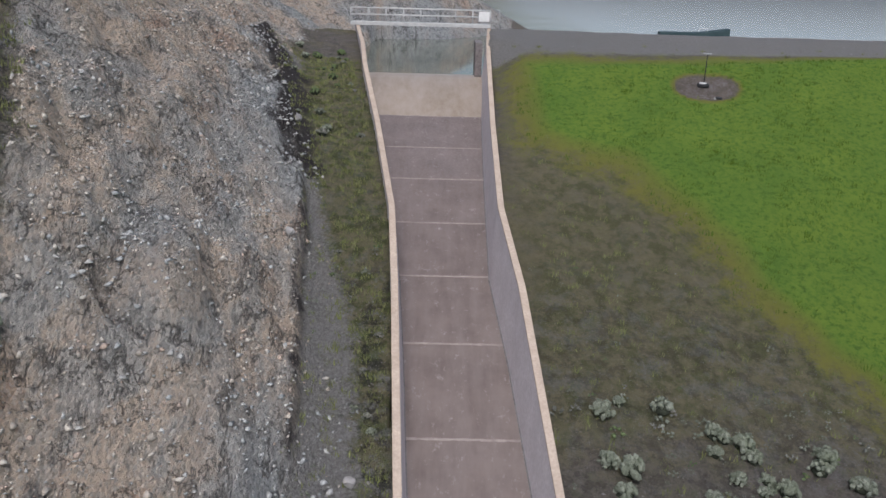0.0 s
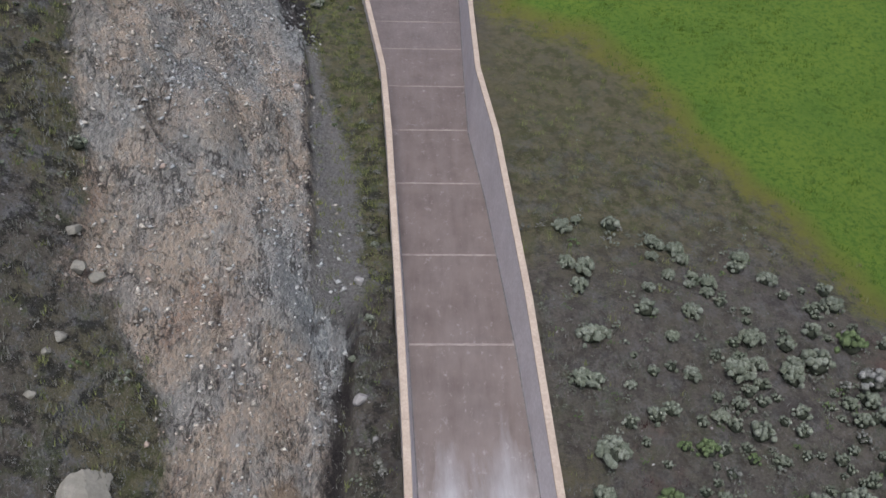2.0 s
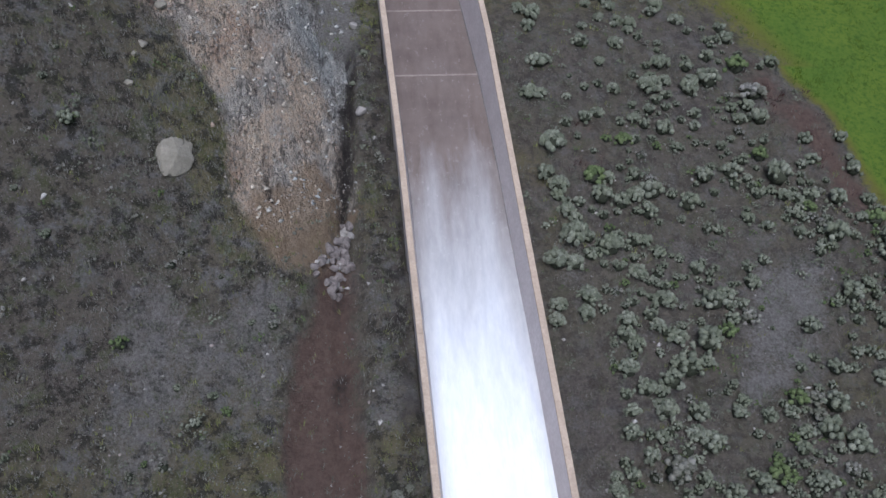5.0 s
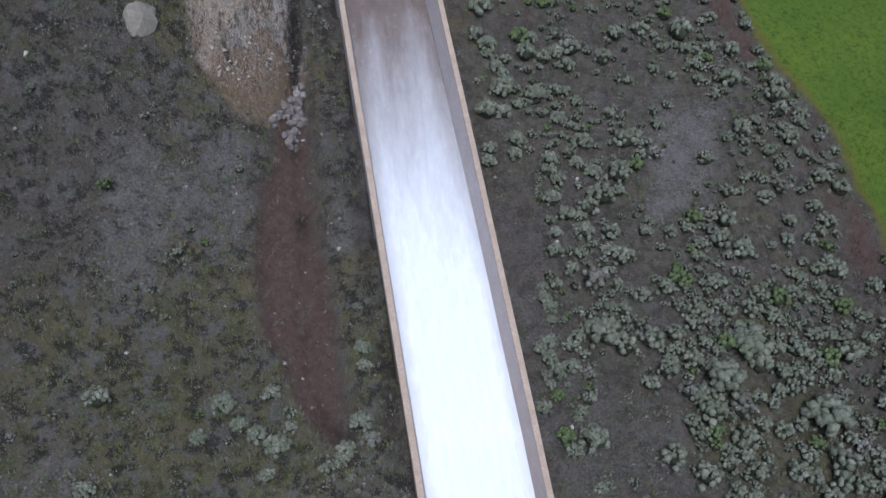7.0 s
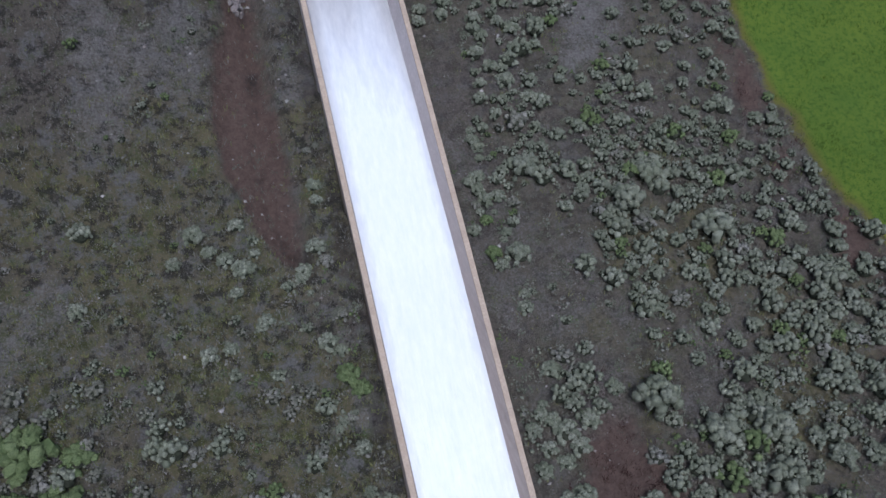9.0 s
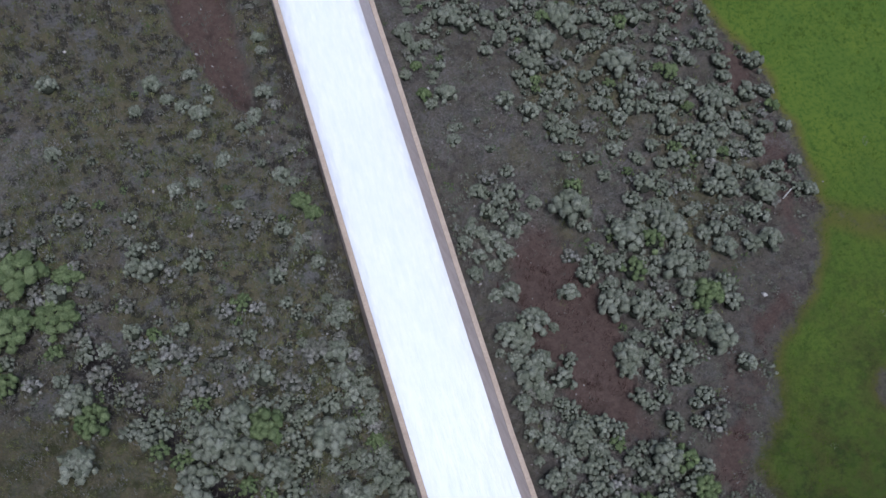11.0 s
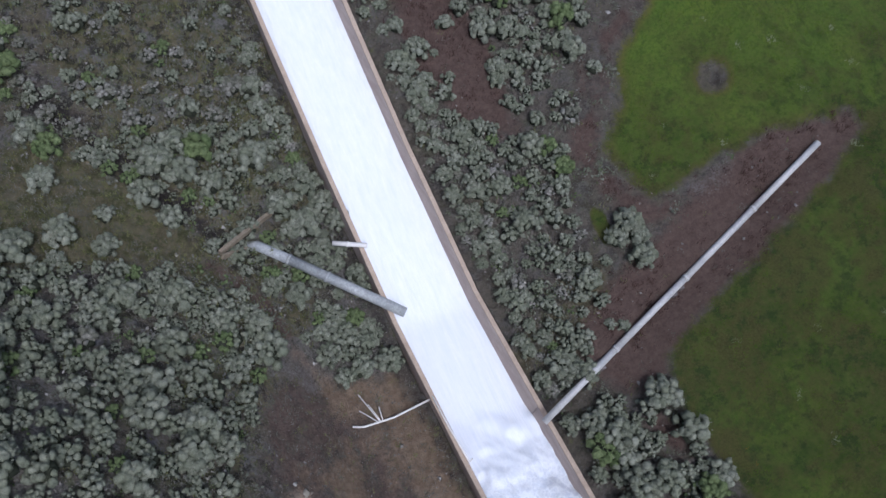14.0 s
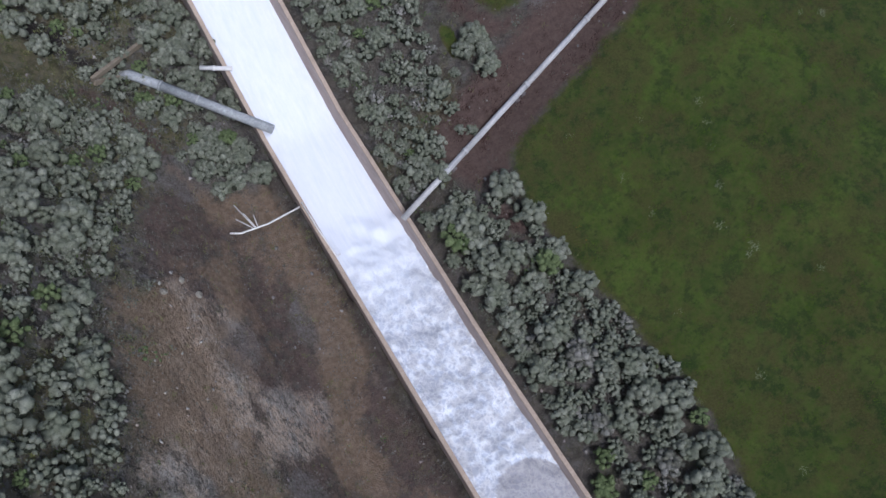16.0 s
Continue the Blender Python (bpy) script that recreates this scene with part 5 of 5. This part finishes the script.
# shrubs that stand apart: x, y, radius
UPPER_SAGE = [(7.0, 29.1, 0.58), (7.8, 29.7, 0.36), (6.9, 26.7, 0.50), (7.7, 26.6, 0.62), (7.3, 25.5, 0.55), (7.5, 22.9, 0.74), (8.0, 23.0, 0.47), (6.8, 21.2, 0.64), (7.5, 21.2, 0.46), (11.5, 28.6, 0.48), (11.2, 27.6, 0.41), (11.8, 28.2, 0.41), (12.5, 28.0, 0.54), (12.7, 27.4, 0.47), (11.8, 26.4, 0.40), (10.6, 25.5, 0.39), (13.0, 26.6, 0.41), (12.7, 26.0, 0.35), (13.7, 26.2, 0.53), (13.5, 25.6, 0.40), (12.5, 24.2, 0.56), (15.7, 27.6, 0.55), (16.8, 26.5, 0.61), (11.3, 23.1, 0.43), (15.0, 23.3, 0.68), (14.1, 21.9, 0.83), (15.1, 22.2, 0.50), (11.9, 21.7, 0.48), (9.0, 21.1, 0.36), (16.4, 21.6, 0.74), (12.9, 20.1, 0.48), (19.6, 25.3, 0.62)]
WALL_SAGE = [(7.8, 18.4, 0.88), (7.2, 16.8, 0.60), (7.9, 16.1, 0.73), (7.7, 15.6, 0.52), (8.1, 14.9, 0.59), (8.2, 13.5, 0.90), (7.2, 12.5, 0.82), (8.1, 12.3, 0.70), (8.7, 10.5, 0.69), (7.0, 10.3, 0.56), (6.8, 9.6, 0.55), (10.4, 9.4, 0.56), (10.8, 8.3, 0.56), (8.6, 14.6, 0.46), (10.4, 13.0, 0.78), (11.5, 11.8, 0.64), (12.7, 10.3, 0.71), (12.0, 9.1, 0.50), (12.9, 8.4, 0.63), (10.2, 7.2, 0.67), (11.6, 5.1, 0.73), (9.9, 5.3, 0.48), (10.4, 3.3, 0.54), (12.7, 4.1, 0.61), (10.7, 16.6, 0.54), (12.0, 15.7, 0.61)]
GULLY_SAGE = [(-8.6, -2.2, 0.71), (-6.2, -1.9, 0.58), (-6.2, -4.1, 0.77), (-7.0, -3.6, 0.58), (-7.9, -3.1, 0.51), (-5.5, -3.4, 0.45), (-2.0, -3.5, 0.71), (-1.6, -0.2, 0.52), (-1.6, -1.0, 0.46), (-2.9, -4.4, 0.64), (-5.3, -6.9, 0.57), (-2.2, -8.2, 0.69), (-1.4, -10.1, 0.82), (-8.5, -8.1, 0.63), (-7.4, -7.9, 0.50), (-9.8, -3.4, 0.52), (-3.1, -5.0, 0.45), (-14.8, -5.4, 0.59), (-6.6, -5.3, 0.51), (-5.6, -7.1, 0.44), (-1.6, -8.8, 0.50)]
RED_EARTH_SAGE = [(11.1, -14.8, 0.80), (10.4, -15.9, 0.71), (9.3, -16.6, 0.62), (13.0, -13.5, 0.65), (13.2, -19.6, 0.78), (11.7, -21.2, 0.39), (8.9, -22.2, 0.76), (10.2, -22.9, 0.91), (9.2, -23.4, 0.83), (9.9, -24.6, 0.61), (9.8, -18.4, 0.77), (8.9, -18.4, 0.62), (15.5, -24.0, 0.93), (14.9, -25.0, 0.77), (16.3, -23.2, 0.55), (11.3, -27.7, 0.83), (11.8, -28.5, 0.75), (10.9, -26.9, 0.45), (9.0, -27.1, 0.75), (8.7, -25.5, 0.60), (9.0, -29.2, 0.90), (18.8, -20.0, 0.56), (16.1, -19.7, 0.55), (26.6, -20.5, 0.93), (25.4, -20.4, 0.76), (23.7, -20.1, 0.92), (22.8, -18.8, 0.75), (20.5, -21.7, 0.81), (18.1, -22.4, 0.79), (21.1, -23.9, 0.88)]
PIPE_SAGE = [(-3.5, -37.2, 1.11), (-1.6, -38.7, 1.11), (0.3, -38.8, 1.20), (-2.9, -38.8, 0.85), (-3.2, -35.6, 0.94), (-0.5, -37.3, 0.86), (-1.4, -28.2, 1.60), (-2.3, -26.3, 1.34), (0.1, -26.9, 1.17), (0.8, -28.3, 1.08), (-2.6, -27.9, 0.89), (-3.7, -32.6, 1.13), (-1.9, -34.6, 1.04), (-5.3, -31.7, 0.95), (0.8, -32.4, 0.97), (18.9, -38.0, 1.23), (17.7, -38.6, 1.05), (19.0, -39.3, 1.05), (18.6, -40.6, 1.22), (16.4, -39.7, 0.52), (15.5, -44.1, 0.60), (14.8, -43.6, 0.51), (9.5, -23.3, 1.27), (9.9, -24.5, 0.81), (11.1, -27.4, 0.98), (15.3, -24.3, 1.02), (-16.1, -22.7, 1.20), (-13.8, -27.5, 0.99), (-16.6, -28.1, 0.73)]
STANDING = UPPER_SAGE + WALL_SAGE + GULLY_SAGE + RED_EARTH_SAGE + PIPE_SAGE + [(-4.1, -29.1, 0.8), (-1.9, -30.6, 0.9), (-0.6, -35.2, 0.9)]


def scatter_shrubs():
    n = 90000
    x, y = rng.uniform(-23, 36, n), rng.uniform(-80, 66, n)
    chance, big = sage_density(x, y)
    keep = rng.random(n) < chance
    x, y, big = x[keep], y[keep], big[keep]
    r = np.minimum(big * np.exp(rng.normal(0, 0.36, len(x))), 1.45)
    cells, out = {}, []
    for a, b, s in STANDING:
        cells.setdefault((int(a // 1.5), int(b // 1.5)), []).append((a, b, s))
    for a, b, s in zip(x, y, r):
        key = (int(a // 1.5), int(b // 1.5))
        ok = True
        for i in (-1, 0, 1):
            for j in (-1, 0, 1):
                for (c, d, q) in cells.get((key[0] + i, key[1] + j), ()):
                    if (a - c) ** 2 + (b - d) ** 2 < (0.54 * (s + q)) ** 2:
                        ok = False
        if ok and a + s < station(b, 1) - 0.1 or ok and a - s > station(b, 2) + 0.1:
            cells.setdefault(key, []).append((a, b, s))
            out.append((a, b, s))
    return out


SHRUBS = scatter_shrubs()

# the ones that stand apart and those nearest the chute are things of their own, the rest one thicket
SHRUBS.sort(key=lambda q: min(abs(q[0] - float(station(q[1], 1))), abs(q[0] - float(station(q[1], 2)))) + 0.02 * abs(q[1] + 10))
SHRUBS = [(a, b, 0.95 * r) for a, b, r in STANDING] + SHRUBS
PROTO = {"sage": shrub_prototypes("sagebrush", SAGE, "rounded grey-green sagebrush on bare dirt", "shrub", "sagebrush on the slope"),
         "green": shrub_prototypes("green_shrub", SAGE_GREEN, "fresh green leafy shrub among the sagebrush", "shrub", "green shrubs on the slope"),
         "dry": shrub_prototypes("dry_scrub", SCRUB, "low dull grey-brown dry scrub on dirt", "shrub", "dry scrub on the slope")}
heaps = {k + e: Heap() for k in ("sage", "green", "dry") for e in ("", "_mass")}
_xs, _ys = np.array([q[0] for q in SHRUBS]), np.array([q[1] for q in SHRUBS])
_zs = height(_xs, _ys)
for _i, ((_x, _y, _s), _z) in enumerate(zip(SHRUBS, _zs)):
    _u = rng.random()
    _leftside = _x < station(_y, 1)
    _kind = "sage" if _i < len(STANDING) and _i % 14 else "green" if _u < (0.30 if _y > 33 else (0.11 if _leftside else 0.055)) else ("dry" if _u < (0.52 if _leftside and _y > -20 else 0.12) else "sage")
    _v = int(rng.integers(len(VARIANTS)))
    _az, _hz = rng.uniform(0, 6.28), _s * rng.uniform(1.0, 1.35)
    if _kind == "dry":
        _hz *= 0.8
    if _i < 300:
        _o = copy_thing(PROTO[_kind][_v], Matrix.Translation((_x, _y, _z - 0.05)) @ Matrix.Rotation(_az, 4, "Z"))
        _o.scale = (_s, _s, _hz)
        continue
    _m = turn(_az) * np.array([_s, _s, 1.0])[None, :]
    _m[2] = (0, 0, _hz)
    _lv, _lf, _mv, _mf = VARIANTS[_v][0 if _s > 1.0 else 1 if _s > 0.47 else 2]
    heaps[_kind].add(_lv @ _m.T + (_x, _y, _z - 0.05), _lf)
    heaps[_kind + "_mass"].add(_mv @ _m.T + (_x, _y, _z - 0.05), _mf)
for _x, _y, _s, _kind in ((-17.6, -11.6, 1.7, "green"), (-16.2, -14.2, 1.4, "green"), (-18.9, -14.6, 1.6, "green"), (-15.2, -12.2, 1.0, "green")):
    _o = copy_thing(PROTO[_kind][int(abs(_x * 7)) % 8], Matrix.Translation((_x, _y, level(_x, _y) - 0.1)) @ Matrix.Rotation(_x, 4, "Z"))
    _o.scale = (_s, _s, _s * 0.9)
    tagged(_o, "large spreading green shrub above the scrub" if _kind == "green" else "large full grey-green sagebrush on bare dirt")
def low_scrub(count):
    """Knee-high clumps over the rough ground beside the chute."""
    x, y = rng.uniform(-23, 32, count), rng.uniform(-66, 40, count)
    lawn, rock, red, olive, pale, tan = masks(x, y)
    gap = np.where(x < station(y, 1), station(y, 1) - x, (x - station(y, 2)) * (lawn < 0.2) * (red < 0.45))
    ok = (gap > 0.5) * np.where((x > 0) & (y > 31), 0.05, 1) * (1 - np.clip(rock * 1.5, 0, 1)) * (1 - 0.97 * soft(outline(x, y, GULLY_EDGE) + 0.2, 0.6)) * (1 - 0.85 * soft(outline(x, y, MEADOW_EDGE), 1.5))
    ok = ok * (1 - 0.93 * soft(outline(x, y, LOW_DIRT_EDGE), 2)) * np.clip(0.45 + 0.9 * fbm(x, y, 0.5, 4, 93), 0.03, 1) * np.where(y > 25, 0.5, 1)
    k = rng.random(count) < ok
    x, y = x[k], y[k]
    r = np.minimum(rng.lognormal(-1.55, 0.40, len(x)), 0.5) * (0.85 + 0.3 * smooth(0, -20, y))
    for a, b, c, s, u in zip(x, y, height(x, y), r, rng.random(len(x))):
        kind = "dry" if u < (0.5 if a < 2 else 0.3) else ("sage" if u < 0.86 else "green")
        m = turn(u * 97.0) * np.array([s, s, 1.0])[None, :]
        m[2] = (0, 0, s * 0.9)
        lv, lf, _, _ = VARIANTS[int(u * 997) % 8][3]
        heaps[kind].add(lv @ m.T + (a, b, c - 0.03), lf)


low_scrub(24000)
for _protos in PROTO.values():
    for _r in _protos:
        for _c in list(_r.children):
            bpy.data.objects.remove(_c)
        bpy.data.objects.remove(_r)
heaps["sage"].build("sagebrush_thicket", SAGE, "dense grey-green sagebrush over the slopes", "shrubs")
heaps["green"].build("green_undergrowth", SAGE_GREEN, "scattered fresh green shrubs", "shrubs")
heaps["dry"].build("dry_scrub_cover", SCRUB, "low dry grey-brown scrub", "shrubs")
heaps["sage_mass"].build("sagebrush_interior", LEAF_SHADE, "dark shade-coloured core of the sagebrush", "shrubs")
heaps["green_mass"].build("undergrowth_interior", LEAF_SHADE, "dark shade-coloured core of the undergrowth", "shrubs")
heaps["dry_mass"].build("scrub_interior", LEAF_SHADE, "dark shade-coloured core of the scrub", "shrubs")


# ---- weeds, grass tufts and flowers ----
def tufts(name, count, chance, blades, tall, wide, material, label, box_=(-24, 44, -82, 66)):
    x, y = rng.uniform(box_[0], box_[1], count), rng.uniform(box_[2], box_[3], count)
    k = rng.random(count) < chance(x, y)
    x, y = x[k], y[k]
    z = height(x, y)
    m = len(x)
    s = rng.uniform(0.55, 1.35, m)
    allv = []
    for b in range(blades):
        a = rng.uniform(0, 6.28, m)
        lean = rng.uniform(0.15, 0.9, m)
        bx, by = x + rng.normal(0, wide * 0.35, m), y + rng.normal(0, wide * 0.35, m)
        w = tall * 0.10 * s
        tx, ty, tz = bx + np.cos(a) * lean * tall * s, by + np.sin(a) * lean * tall * s, z + tall * s * (1.1 - 0.5 * lean)
        px, py = -np.sin(a) * w, np.cos(a) * w
        allv.append(np.stack([np.stack([bx - px, by - py, z - 0.03], 1), np.stack([bx + px, by + py, z - 0.03], 1), np.stack([tx, ty, tz], 1)], 1))
    v = np.concatenate(allv).reshape(-1, 3)
    h = Heap()
    h.add(v, np.arange(len(v)).reshape(-1, 3))
    return h.build(name, material, label, "grass")


def outside(x, y):
    return (x < station(y, 1) - 0.25) | (x > station(y, 2) + 0.25)


def weed_chance(x, y):
    lawn, rock, red, olive, pale, tan = masks(x, y)
    shelf = (x < station(y, 1)) & (y > 24) & (y < 66)
    return outside(x, y) * (1 - rock) * (1 - lawn) * (1 - 0.8 * red) * np.where(shelf, 1.0, np.where(x < station(y, 1), np.clip(0.10 + 0.6 * olive, 0, 0.6), 0.05 + 0.15 * olive)) * (y < 64) * (1 - 0.8 * pale)


def lawn_chance(x, y):
    lawn, rock, red, olive, pale, tan = masks(x, y)
    return np.where(lawn > 0.5, np.clip(0.45 + 0.8 * fbm(x, y, 0.3, 3, 95), 0.1, 1), 0) * (y < 58)


tufts("weeds", 90000, weed_chance, 9, 0.22, 0.32, WEED, "olive weeds and dry grass beside the chute and on the dirt")
def litter_chance(x, y):
    lawn, rock, red, olive, pale, tan = masks(x, y)
    return outside(x, y) * (1 - rock) * (lawn < 0.3) * (1 - 0.75 * red) * (y < 24) * np.where(x < station(y, 1), np.clip(0.55 + 0.6 * fbm(x, y, 0.5, 3, 97), 0.1, 1), 0.14)


tufts("dry_litter", 110000, litter_chance, 7, 0.21, 0.34, SCRUB, "dry grey-brown grass and dead stalks on the dirt", (-24, 34, -82, 26))
tufts("dead_brush", 40000, lambda x, y: outside(x, y) * (x > station(y, 2)) * (y < 26) * masks(x, y)[2] * np.clip(0.25 + 0.7 * fbm(x, y, 0.6, 3, 98), 0, 0.8), 10, 0.24, 0.4, DEAD,
      "dark reddish dead brush on the bare strips", (4, 42, -82, 26))
tufts("lawn_tufts", 60000, lawn_chance, 7, 0.19, 0.34, LAWN_BLADE, "uneven tufts in the green lawn")
tufts("pale_weeds", 2600, lambda x, y: lawn_chance(x, y) * (y < -16) * 0.22, 20, 0.30, 0.5, PALE_WEED, "pale flowering weeds in the low meadow")
tufts("orange_flowers", 700, lambda x, y: np.clip(1.2 - np.hypot(x - 17.9, y + 55.2), 0, 1) + 0.5 * np.clip(1.0 - np.hypot(x - 25, y + 30), 0, 1), 6, 0.14, 0.25, ORANGE,
      "patch of small orange flowers", (14, 30, -60, -26))
